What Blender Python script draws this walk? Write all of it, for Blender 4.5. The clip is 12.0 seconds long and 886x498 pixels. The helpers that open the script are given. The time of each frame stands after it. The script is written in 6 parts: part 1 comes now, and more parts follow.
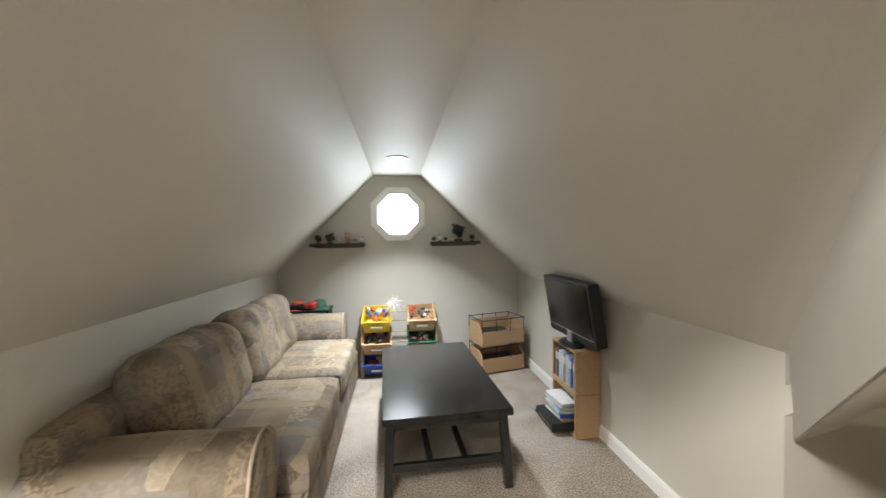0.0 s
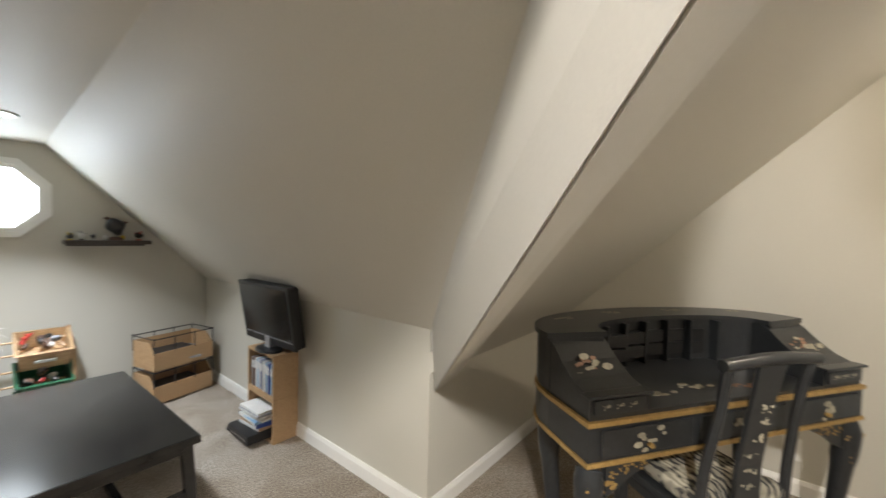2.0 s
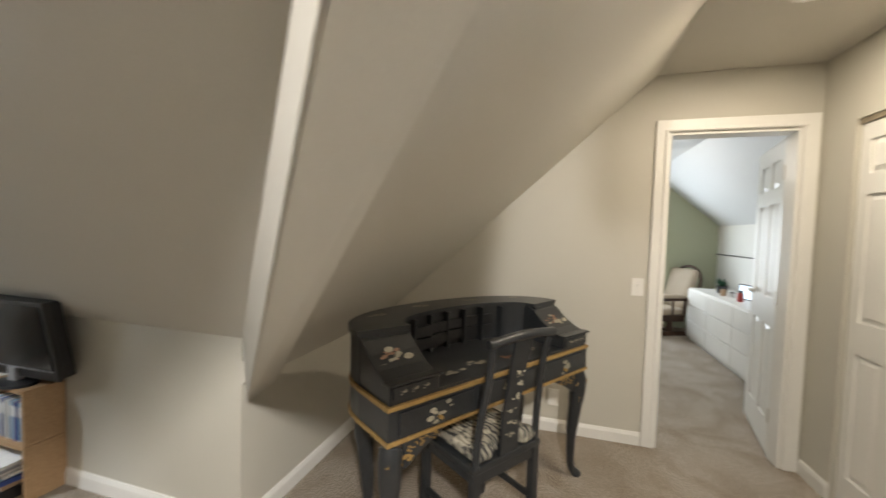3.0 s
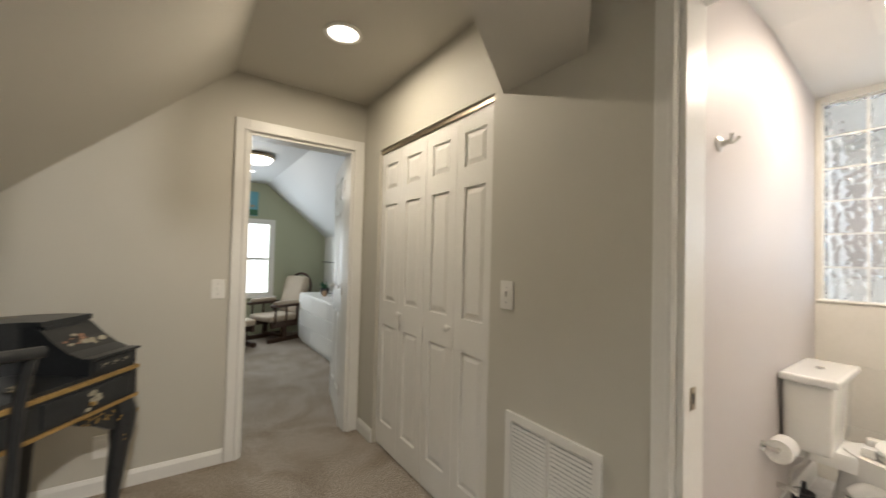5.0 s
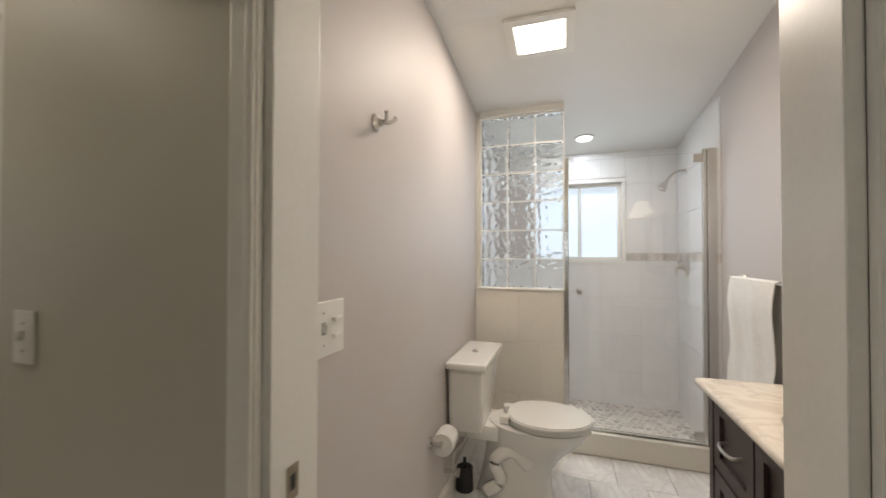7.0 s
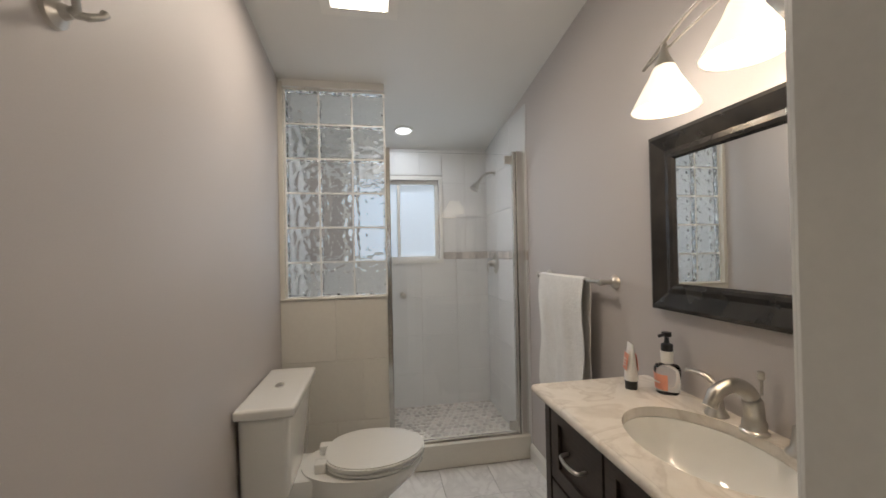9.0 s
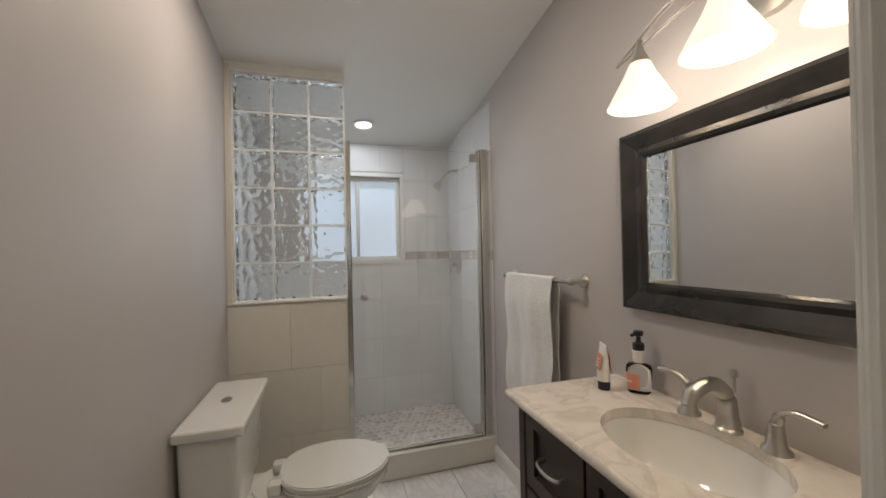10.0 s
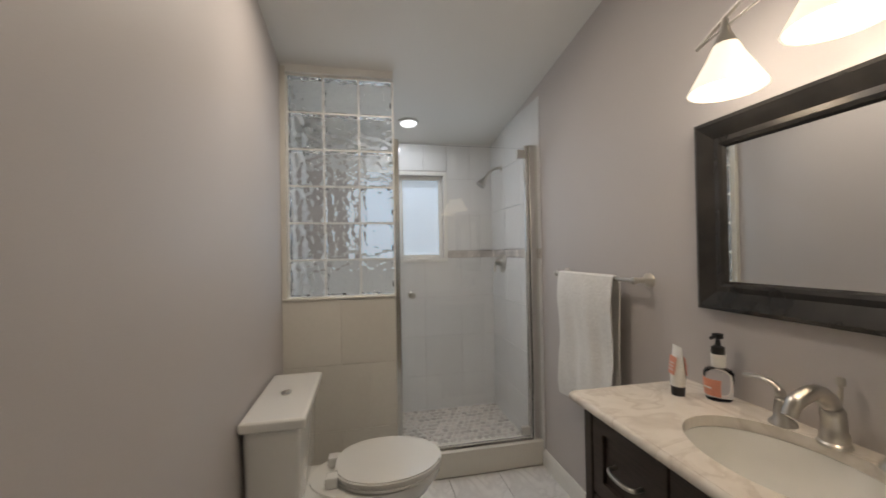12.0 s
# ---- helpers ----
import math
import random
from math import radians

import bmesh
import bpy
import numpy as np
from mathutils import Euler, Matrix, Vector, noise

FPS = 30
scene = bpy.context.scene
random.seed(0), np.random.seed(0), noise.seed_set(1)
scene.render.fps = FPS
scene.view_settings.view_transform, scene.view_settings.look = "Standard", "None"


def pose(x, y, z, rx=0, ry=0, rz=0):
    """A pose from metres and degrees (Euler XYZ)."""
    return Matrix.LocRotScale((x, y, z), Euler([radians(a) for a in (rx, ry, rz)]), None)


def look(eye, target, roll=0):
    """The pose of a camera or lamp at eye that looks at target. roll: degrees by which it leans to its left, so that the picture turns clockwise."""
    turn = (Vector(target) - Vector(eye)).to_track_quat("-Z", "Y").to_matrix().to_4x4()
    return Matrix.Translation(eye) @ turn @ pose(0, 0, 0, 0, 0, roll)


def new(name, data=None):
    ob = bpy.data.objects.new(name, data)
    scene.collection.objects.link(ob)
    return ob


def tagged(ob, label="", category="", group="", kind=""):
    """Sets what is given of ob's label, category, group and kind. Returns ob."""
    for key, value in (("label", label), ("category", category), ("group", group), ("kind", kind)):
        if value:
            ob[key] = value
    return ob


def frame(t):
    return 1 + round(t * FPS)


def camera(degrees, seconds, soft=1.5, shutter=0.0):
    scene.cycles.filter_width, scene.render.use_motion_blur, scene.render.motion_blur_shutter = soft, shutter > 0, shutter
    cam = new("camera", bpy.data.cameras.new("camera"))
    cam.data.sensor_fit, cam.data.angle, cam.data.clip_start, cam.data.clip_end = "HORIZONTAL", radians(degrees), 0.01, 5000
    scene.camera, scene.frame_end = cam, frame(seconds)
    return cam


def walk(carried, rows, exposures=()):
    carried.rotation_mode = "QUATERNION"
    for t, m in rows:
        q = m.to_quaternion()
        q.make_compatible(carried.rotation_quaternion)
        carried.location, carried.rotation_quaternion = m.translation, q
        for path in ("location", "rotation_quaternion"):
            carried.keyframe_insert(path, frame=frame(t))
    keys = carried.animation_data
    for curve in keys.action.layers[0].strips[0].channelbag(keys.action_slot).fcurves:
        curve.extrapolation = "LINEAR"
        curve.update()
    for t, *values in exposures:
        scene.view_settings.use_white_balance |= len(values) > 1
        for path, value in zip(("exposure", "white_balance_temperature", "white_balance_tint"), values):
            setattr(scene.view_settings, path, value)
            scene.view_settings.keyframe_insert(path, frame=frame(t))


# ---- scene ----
cam = camera(99.4, 12.0, shutter=0.4)
PATH = [
    (0.0, pose(-0.0497, 0.0177, 1.2851, 87.94, 0.93, -6.98)),
    (0.5, pose(-0.0223, 0.0424, 1.2834, 87.84, 0.63, -14.59)),
    (1.0, pose(-0.1035, -0.0132, 1.3116, 87.86, -0.40, -26.81)),
    (1.5, pose(-0.1196, -0.0138, 1.3031, 88.39, -1.33, -39.21)),
    (2.0, pose(-0.0854, -0.0264, 1.3110, 88.07, -1.27, -50.77)),
    (2.5, pose(-0.1057, -0.0628, 1.3562, 87.34, -1.27, -62.63)),
    (3.0, pose(-0.1013, -0.1889, 1.3689, 87.36, -1.58, -73.79)),
    (3.5, pose(-0.1120, -0.3209, 1.3440, 88.13, -1.72, -86.73)),
    (3.7, pose(-0.1103, -0.3287, 1.3222, 88.38, -2.09, -92.98)),
    (5.3, look((-0.013, -0.644, 1.265), (1.49, -1.962, 1.309), 1.2)),
    (5.5, look((0.006, -0.714, 1.282), (1.406, -2.142, 1.318), 1.2)),
    (6.0, look((0.02, -0.842, 1.26), (1.144, -2.495, 1.319), 0.5)),
    (6.5, look((-0.021, -0.997, 1.301), (0.826, -2.808, 1.317), 0.4)),
    (7.0, look((-0.047, -1.145, 1.302), (0.568, -3.048, 1.33), 0.1)),
    (7.5, look((-0.037, -1.251, 1.302), (0.328, -3.217, 1.332), -0.1)),
    (7.7, look((-0.033, -1.290, 1.303), (0.232, -3.272, 1.331), -0.2)),
    (9.3, look((0.024, -1.55, 1.314), (-0.414, -3.501, 1.33), -1.1)),
    (9.5, look((0.031, -1.565, 1.309), (-0.452, -3.506, 1.328), -1.0)),
    (10.0, look((0.04, -1.605, 1.311), (-0.533, -3.521, 1.324), -1.2)),
    (10.5, look((0.04, -1.666, 1.298), (-0.576, -3.568, 1.31), -1.3)),
    (11.0, look((0.049, -1.724, 1.279), (-0.579, -3.623, 1.292), -1.3)),
    (11.5, look((0.101, -1.712, 1.284), (-0.529, -3.61, 1.302), -1.1)),
    (12.0, look((0.125, -1.652, 1.299), (-0.286, -3.61, 1.317), -1.0)),
]
walk(cam, PATH, [(0, 1.0), (1.0, 0.95), (2.0, 0.92), (3.5, 0.72), (5.5, 0.06), (6.5, -0.40), (7.7, -0.52), (9.4, -1.18), (12, -1.25)])

# ---------------------------------------------------------------- light
world = bpy.data.worlds.new("sky")
scene.world = world
world.use_nodes = True
wn = world.node_tree
sky = wn.nodes.new("ShaderNodeTexSky")
sky.sky_type = "NISHITA"
sky.sun_disc = False
sky.sun_elevation, sky.sun_rotation = radians(48), radians(200)
wn.nodes["Background"].inputs[1].default_value = 0.12
wn.links.new(sky.outputs[0], wn.nodes["Background"].inputs[0])
sun = new("sun", bpy.data.lights.new("sun", "SUN"))
sun.data.energy, sun.data.angle, sun.data.color = 1.2, radians(12), (1, 0.95, 0.88)
sun.matrix_world = look((0, 0, 10), (1.5, 6.0, 0))


def area(name, m, sx, sy, watts, color, shape="RECTANGLE"):
    d = bpy.data.lights.new(name, "AREA")
    d.shape, d.size, d.size_y, d.energy, d.color = shape, sx, sy, watts, color
    ob = new(name, d)
    ob.matrix_world = m
    return ob


def bulb(name, p, watts, color, r=0.03):
    d = bpy.data.lights.new(name, "POINT")
    d.energy, d.color, d.shadow_soft_size = watts, color, r
    ob = new(name, d)
    ob.location = p
    return ob


WARM, BATH, COOL, DAY = (1, 0.86, 0.68), (1, 0.865, 0.735), (0.86, 0.92, 1), (0.80, 0.90, 1)
area("play_downlight", pose(-0.04, 2.93, 1.872), 0.11, 0.11, 15, COOL, "DISK").data.spread = radians(100)
# Unseen lamp added over the landing to brighten the attic slopes.
area("landing_fill_lamp", look((-0.75, -0.55, 2.12), (-0.1, 1.6, 0.8)), 0.13, 0.13, 64, (1, 0.955, 0.90), "DISK")
area("hall_downlight", pose(1.80, -1.18, 2.375), 0.13, 0.13, 9.5, WARM, "DISK")
area("bath_fan_lamp", pose(0.067, -3.085, 2.395, 8.5), 0.22, 0.20, 15.5, BATH)
area("shower_downlight", pose(-0.2, -4.32, 2.2), 0.09, 0.09, 5.5, COOL, "DISK")
for by in (-2.435, -2.205, -1.975):
    bulb("vanity_bulb", (-0.785, by, 1.755), 3.2, BATH, 0.035)
area("octagon_daylight", look((-0.037, 3.90, 1.5), (-0.037, 0, 0.9)), 0.42, 0.42, 5, DAY)
area("shower_daylight", look((-0.18, -4.755, 1.56), (-0.18, 0, 1.3)), 0.7, 0.62, 12, DAY)
area("bedroom_daylight", look((6.52, -1.2, 1.2), (0, -1.0, 0.9)), 0.9, 1.0, 22, DAY)
bulb("bedroom_bulb", (4.6, -0.78, 2.12), 9, (1, 0.93, 0.84), 0.1)


# ---------------------------------------------------------------- materials
def mat(name, color, rough=0.6, vary=0.06, scale=3.0, grain=200.0, bump=0.05, metal=0.0, island=0.0, coat=0.0, dist=0.002):
    m = bpy.data.materials.new(name)
    m.use_nodes = True
    nt = m.node_tree
    b = nt.nodes["Principled BSDF"]
    b.inputs["Roughness"].default_value, b.inputs["Metallic"].default_value = rough, metal
    b.inputs["Coat Weight"].default_value = coat
    tc = nt.nodes.new("ShaderNodeTexCoord")
    big, small = nt.nodes.new("ShaderNodeTexNoise"), nt.nodes.new("ShaderNodeTexNoise")
    big.inputs["Scale"].default_value, small.inputs["Scale"].default_value = scale, grain
    big.inputs["Detail"].default_value, small.inputs["Detail"].default_value = 4, 3
    for n in (big, small):
        nt.links.new(tc.outputs["Object"], n.inputs["Vector"])
    add = nt.nodes.new("ShaderNodeMath")
    nt.links.new(big.outputs[0], add.inputs[0])
    nt.links.new(small.outputs[0], add.inputs[1])
    mix = nt.nodes.new("ShaderNodeMix")
    mix.data_type = "RGBA"
    ramp = nt.nodes.new("ShaderNodeMapRange")
    ramp.inputs[1].default_value, ramp.inputs[2].default_value = 0.65, 1.35
    nt.links.new(add.outputs[0], ramp.inputs[0])
    nt.links.new(ramp.outputs[0], mix.inputs[0])
    mix.inputs[6].default_value = (*[max(0, c * (1 - vary)) for c in color], 1)
    mix.inputs[7].default_value = (*[min(1, c * (1 + vary)) for c in color], 1)
    out = mix.outputs[2]
    if island:
        oi = nt.nodes.new("ShaderNodeObjectInfo")
        hv = nt.nodes.new("ShaderNodeHueSaturation")
        mr = nt.nodes.new("ShaderNodeMapRange")
        mr.inputs[3].default_value, mr.inputs[4].default_value = 1 - island, 1 + island
        nt.links.new(oi.outputs["Random"], mr.inputs[0])
        nt.links.new(mr.outputs[0], hv.inputs["Value"])
        nt.links.new(out, hv.inputs["Color"])
        out = hv.outputs[0]
    nt.links.new(out, b.inputs["Base Color"])
    if bump:
        bp = nt.nodes.new("ShaderNodeBump")
        bp.inputs["Strength"].default_value, bp.inputs["Distance"].default_value = bump, dist
        nt.links.new(small.outputs[0], bp.inputs["Height"])
        nt.links.new(bp.outputs[0], b.inputs["Normal"])
    return m


def glow(name, color, strength):
    m = bpy.data.materials.new(name)
    m.use_nodes = True
    b = m.node_tree.nodes["Principled BSDF"]
    b.inputs["Base Color"].default_value = (*[0.8 * c for c in color], 1)
    b.inputs["Emission Color"].default_value = (*color, 1)
    b.inputs["Emission Strength"].default_value = strength
    return m


def glass(name, rough=0.0, color=(1, 1, 1), ior=1.45, waves=0.0, thin=False):
    m = bpy.data.materials.new(name)
    m.use_nodes = True
    nt = m.node_tree
    b = nt.nodes["Principled BSDF"]
    b.inputs["Base Color"].default_value = (*color, 1)
    b.inputs["Roughness"].default_value, b.inputs["IOR"].default_value = rough, ior
    b.inputs["Transmission Weight"].default_value = 1.0
    if waves:
        tc, n, bp = nt.nodes.new("ShaderNodeTexCoord"), nt.nodes.new("ShaderNodeTexNoise"), nt.nodes.new("ShaderNodeBump")
        n.inputs["Scale"].default_value, n.inputs["Detail"].default_value = 26, 0.5
        bp.inputs["Strength"].default_value, bp.inputs["Distance"].default_value = 1.0, waves
        nt.links.new(tc.outputs["Object"], n.inputs["Vector"])
        nt.links.new(n.outputs[0], bp.inputs["Height"])
        nt.links.new(bp.outputs[0], b.inputs["Normal"])
    return m


def node_mat(name, rough, build, bump=0.0, dist=0.002, metal=0.0, spec=0.5):
    """A material whose colour (and height) come out of build(nodetree, coord socket)."""
    m = bpy.data.materials.new(name)
    m.use_nodes = True
    nt = m.node_tree
    b = nt.nodes["Principled BSDF"]
    b.inputs["Roughness"].default_value, b.inputs["Metallic"].default_value = rough, metal
    b.inputs["Specular IOR Level"].default_value = spec
    tc = nt.nodes.new("ShaderNodeTexCoord")
    color, height = build(nt, tc.outputs["Object"])
    nt.links.new(color, b.inputs["Base Color"])
    if bump and height:
        bp = nt.nodes.new("ShaderNodeBump")
        bp.inputs["Strength"].default_value, bp.inputs["Distance"].default_value = bump, dist
        nt.links.new(height, bp.inputs["Height"])
        nt.links.new(bp.outputs[0], b.inputs["Normal"])
    return m


def tex(nt, kind, co, stretch=(1, 1, 1), **values):
    mp = nt.nodes.new("ShaderNodeMapping")
    mp.inputs["Scale"].default_value = stretch
    nt.links.new(co, mp.inputs["Vector"])
    n = nt.nodes.new(kind)
    for k, v in values.items():
        n.inputs[k].default_value = v
    nt.links.new(mp.outputs[0], n.inputs["Vector"])
    return n


def ramp(nt, src, *stops):
    r = nt.nodes.new("ShaderNodeValToRGB")
    e = r.color_ramp.elements
    e[0].position, e[0].color = stops[0][0], (*stops[0][1], 1)
    e[1].position, e[1].color = stops[-1][0], (*stops[-1][1], 1)
    for p, c in stops[1:-1]:
        e.new(p).color = (*c, 1)
    nt.links.new(src, r.inputs[0])
    return r.outputs[0]


def blend(nt, f, a, b, kind="MIX"):
    m = nt.nodes.new("ShaderNodeMix")
    m.data_type, m.blend_type = "RGBA", kind
    if isinstance(f, float):
        m.inputs[0].default_value = f
    else:
        nt.links.new(f, m.inputs[0])
    for s, v in ((6, a), (7, b)):
        if isinstance(v, tuple):
            m.inputs[s].default_value = (*v, 1)
        else:
            nt.links.new(v, m.inputs[s])
    return m.outputs[2]


def carpet_nodes(nt, co):
    fib = tex(nt, "ShaderNodeTexNoise", co, Scale=170.0, Detail=2.0)
    tuft = tex(nt, "ShaderNodeTexNoise", co, Scale=140.0, Detail=3.0)
    tread = tex(nt, "ShaderNodeTexNoise", co, Scale=2.2, Detail=4.0, Distortion=1.2)
    c = ramp(nt, tuft.outputs[0], (0.38, (0.17, 0.14, 0.11)), (0.5, (0.34, 0.29, 0.24)), (0.62, (0.54, 0.49, 0.42)))
    t = ramp(nt, tread.outputs[0], (0.36, (0.72, 0.69, 0.65)), (0.58, (1, 1, 1)))
    c = blend(nt, 0.8, c, t, "MULTIPLY")
    h = nt.nodes.new("ShaderNodeMath")
    nt.links.new(fib.outputs[0], h.inputs[0])
    nt.links.new(tuft.outputs[0], h.inputs[1])
    return c, h.outputs[0]


def sofa_nodes(nt, co):
    patch = tex(nt, "ShaderNodeTexVoronoi", co, (6.5, 3.6, 6.5), Scale=1.0)
    patch.distance = "CHEBYCHEV"
    scroll = tex(nt, "ShaderNodeTexNoise", co, (1, 1, 1), Scale=34.0, Detail=3.0, Distortion=1.5)
    weave = tex(nt, "ShaderNodeTexNoise", co, (1, 1, 1), Scale=320.0)
    worn = tex(nt, "ShaderNodeTexNoise", co, Scale=5.0, Detail=5.0)
    sep = nt.nodes.new("ShaderNodeSeparateColor")
    nt.links.new(patch.outputs["Color"], sep.inputs[0])
    a = ramp(nt, sep.outputs[0], (0.0, (0.13, 0.105, 0.08)), (0.3, (0.30, 0.23, 0.145)), (0.55, (0.20, 0.185, 0.17)), (0.8, (0.42, 0.35, 0.25)), (1.0, (0.27, 0.21, 0.14)))
    s = ramp(nt, scroll.outputs[0], (0.44, (0.45, 0.40, 0.34)), (0.54, (1, 1, 1)))
    a = blend(nt, sep.outputs[1], a, blend(nt, 1.0, a, s, "MULTIPLY"))
    a = blend(nt, 0.24, a, ramp(nt, worn.outputs[0], (0.35, (0.2, 0.175, 0.15)), (0.65, (0.52, 0.48, 0.43))))
    band = tex(nt, "ShaderNodeTexWave", co, (1, 1, 1), Scale=1.15, Distortion=0.7, Detail=2.0)
    band.bands_direction = "Y"
    a = blend(nt, ramp(nt, band.outputs[0], (0.78, (0, 0, 0)), (0.88, (0.42, 0.42, 0.42))), a, (0.42, 0.33, 0.20))
    a = blend(nt, 1.0, a, (0.86, 0.84, 0.82), "MULTIPLY")
    return a, weave.outputs[0]


def lacquer_nodes(nt, co):
    n = tex(nt, "ShaderNodeTexNoise", co, Scale=9.0, Detail=6.0)
    return ramp(nt, n.outputs[0], (0.3, (0.012, 0.012, 0.012)), (0.7, (0.03, 0.028, 0.026))), n.outputs[0]


def wood_nodes(base, dark, st=(1, 1, 9)):
    def build(nt, co):
        n = tex(nt, "ShaderNodeTexNoise", co, st, Scale=14.0, Detail=5.0, Distortion=0.6)
        f = tex(nt, "ShaderNodeTexNoise", co, st, Scale=90.0, Detail=2.0)
        c = ramp(nt, n.outputs[0], (0.35, dark), (0.62, base))
        return blend(nt, 0.25, c, ramp(nt, f.outputs[0], (0.3, dark), (0.7, base))), f.outputs[0]
    return build


def marble_nodes(base, vein, scale):
    def build(nt, co):
        n = tex(nt, "ShaderNodeTexNoise", co, Scale=scale, Detail=7.0, Distortion=2.2)
        m = tex(nt, "ShaderNodeTexNoise", co, Scale=scale * 6, Detail=3.0)
        c = ramp(nt, n.outputs[0], (0.40, base), (0.49, vein), (0.55, base))
        return blend(nt, 0.25, c, ramp(nt, m.outputs[0], (0.3, vein), (0.6, base))), None
    return build


def floral_nodes(nt, co):
    v = tex(nt, "ShaderNodeTexVoronoi", co, Scale=16.0)
    w = tex(nt, "ShaderNodeTexWave", co, Scale=12.0, Distortion=9.0, Detail=2.0)
    a = ramp(nt, v.outputs[0], (0.30, (0.62, 0.57, 0.44)), (0.45, (0.035, 0.035, 0.035)))
    return blend(nt, 0.5, a, ramp(nt, w.outputs[0], (0.4, (0.03, 0.03, 0.03)), (0.6, (0.5, 0.46, 0.36)))), None


M_wall = mat("wall_paint", (0.54, 0.519, 0.452), 0.55, 0.03, 1.5, 260, 0.12)
M_ceil = mat("ceiling_paint", (0.56, 0.535, 0.475), 0.6, 0.03, 1.2, 180, 0.2)
M_white = mat("white_trim_paint", (0.78, 0.77, 0.73), 0.35, 0.03, 4, 90, 0.04)
M_bathw = mat("bath_wall_paint", (0.515, 0.480, 0.462), 0.55, 0.03, 1.5, 260, 0.1)
M_bathc = mat("bath_ceiling_paint", (0.74, 0.73, 0.70), 0.5, 0.02, 1.5, 220, 0.1)
M_green = mat("green_wall_paint", (0.42, 0.44, 0.31), 0.6, 0.03, 1.5, 240, 0.1)
M_bedceil = mat("bedroom_ceiling_paint", (0.66, 0.67, 0.67), 0.6, 0.03, 1.5, 220, 0.1)
M_carpet = node_mat("cut_pile_carpet", 0.95, carpet_nodes, 0.9, 0.006, spec=0.1)
M_sofa = node_mat("patchwork_upholstery", 0.9, sofa_nodes, 0.3, 0.002, spec=0.15)
M_lacq = node_mat("black_lacquer", 0.19, lacquer_nodes, 0.05)
M_lacq_blue = mat("worn_black_lacquer", (0.021, 0.023, 0.025), 0.3, 0.25, 8, 60, 0.05)
M_gold = mat("gold_paint", (0.46, 0.30, 0.11), 0.42, 0.25, 30, 120, 0.1, 0.55)
M_inlay = mat("soapstone_inlay", (0.36, 0.33, 0.25), 0.5, 0.25, 40, 120, 0.1)
M_inlay_red = mat("rust_inlay", (0.30, 0.16, 0.10), 0.5, 0.25, 40, 120, 0.1)
M_pine = node_mat("pine", 0.5, wood_nodes((0.56, 0.39, 0.22), (0.42, 0.27, 0.14)), 0.08)
M_card = node_mat("oak_veneer", 0.5, wood_nodes((0.46, 0.30, 0.16), (0.36, 0.22, 0.11), (9, 1, 9)), 0.08)
M_espresso = node_mat("espresso_wood", 0.4, wood_nodes((0.060, 0.042, 0.034), (0.035, 0.025, 0.02)), 0.06)
M_walnut = node_mat("dark_rocker_wood", 0.4, wood_nodes((0.07, 0.035, 0.02), (0.035, 0.018, 0.01)), 0.06)
M_black = mat("black_plastic", (0.014, 0.014, 0.015), 0.4, 0.1, 10, 200, 0.03)
M_screen = mat("lcd_screen", (0.010, 0.011, 0.013), 0.16, 0.05, 6, 60, 0.0)
M_silver = mat("brushed_nickel", (0.58, 0.56, 0.52), 0.28, 0.05, 12, 300, 0.03, 1.0)
M_chrome = mat("satin_chrome", (0.70, 0.69, 0.66), 0.16, 0.03, 12, 300, 0.0, 1.0)
M_brass = mat("hinge_metal", (0.42, 0.36, 0.27), 0.35, 0.1, 20, 200, 0.03, 1.0)
M_porc = mat("porcelain", (0.80, 0.79, 0.75), 0.08, 0.01, 3, 40, 0.0, coat=0.6)
M_counter = node_mat("cream_marble_counter", 0.16, marble_nodes((0.74, 0.69, 0.62), (0.60, 0.54, 0.47), 5.0))
M_floortile = node_mat("white_marble_tile", 0.2, marble_nodes((0.78, 0.775, 0.76), (0.64, 0.63, 0.62), 3.0))
M_tile = mat("cream_wall_tile", (0.70, 0.67, 0.60), 0.22, 0.03, 3, 60, 0.02, island=0.02)
M_showertile = mat("white_shower_tile", (0.74, 0.74, 0.73), 0.2, 0.03, 3, 60, 0.02, island=0.02)
M_pebble = mat("river_pebble", (0.58, 0.54, 0.50), 0.35, 0.15, 30, 90, 0.05, island=0.22)
M_grout = mat("grout", (0.70, 0.68, 0.63), 0.9, 0.1, 20, 200, 0.2)
M_towel = mat("white_terry_cloth", (0.80, 0.79, 0.76), 0.95, 0.04, 20, 75, 0.6, dist=0.004)
M_glass = glass("clear_glass")
M_block = glass("wavy_glass_block", 0.02, (0.95, 0.98, 1.0), 1.4, 0.02)
M_mirror = mat("mirror_glass", (0.86, 0.87, 0.86), 0.015, 0.0, 1, 1, 0.0, 1.0)
M_frost = glow("frosted_window_light", (0.74, 0.86, 1.0), 0.75)
M_oct = glow("bright_sky_pane", (0.86, 0.94, 1.0), 5.5)
M_bedwin = glow("sheer_curtain_daylight", (0.92, 0.97, 1.0), 1.6)
M_lamp = glow("lamp_diffuser", (1.0, 0.93, 0.82), 5.0)
M_lampcool = glow("lamp_diffuser_cool", (0.97, 0.98, 1.0), 4.0)
M_shade = glow("frosted_glass_shade", (1.0, 0.88, 0.70), 2.2)
M_cream = mat("cream_cushion", (0.40, 0.33, 0.25), 0.9, 0.06, 6, 200, 0.3)
M_floral = node_mat("black_and_cream_floral_fabric", 0.9, floral_nodes)
# Near-black colour that stands in for shade inside the closet and latch hole.
M_inner_shade = mat("painted_interior_shade", (0.03, 0.03, 0.03), 0.7, 0.2, 8, 60, 0.05)


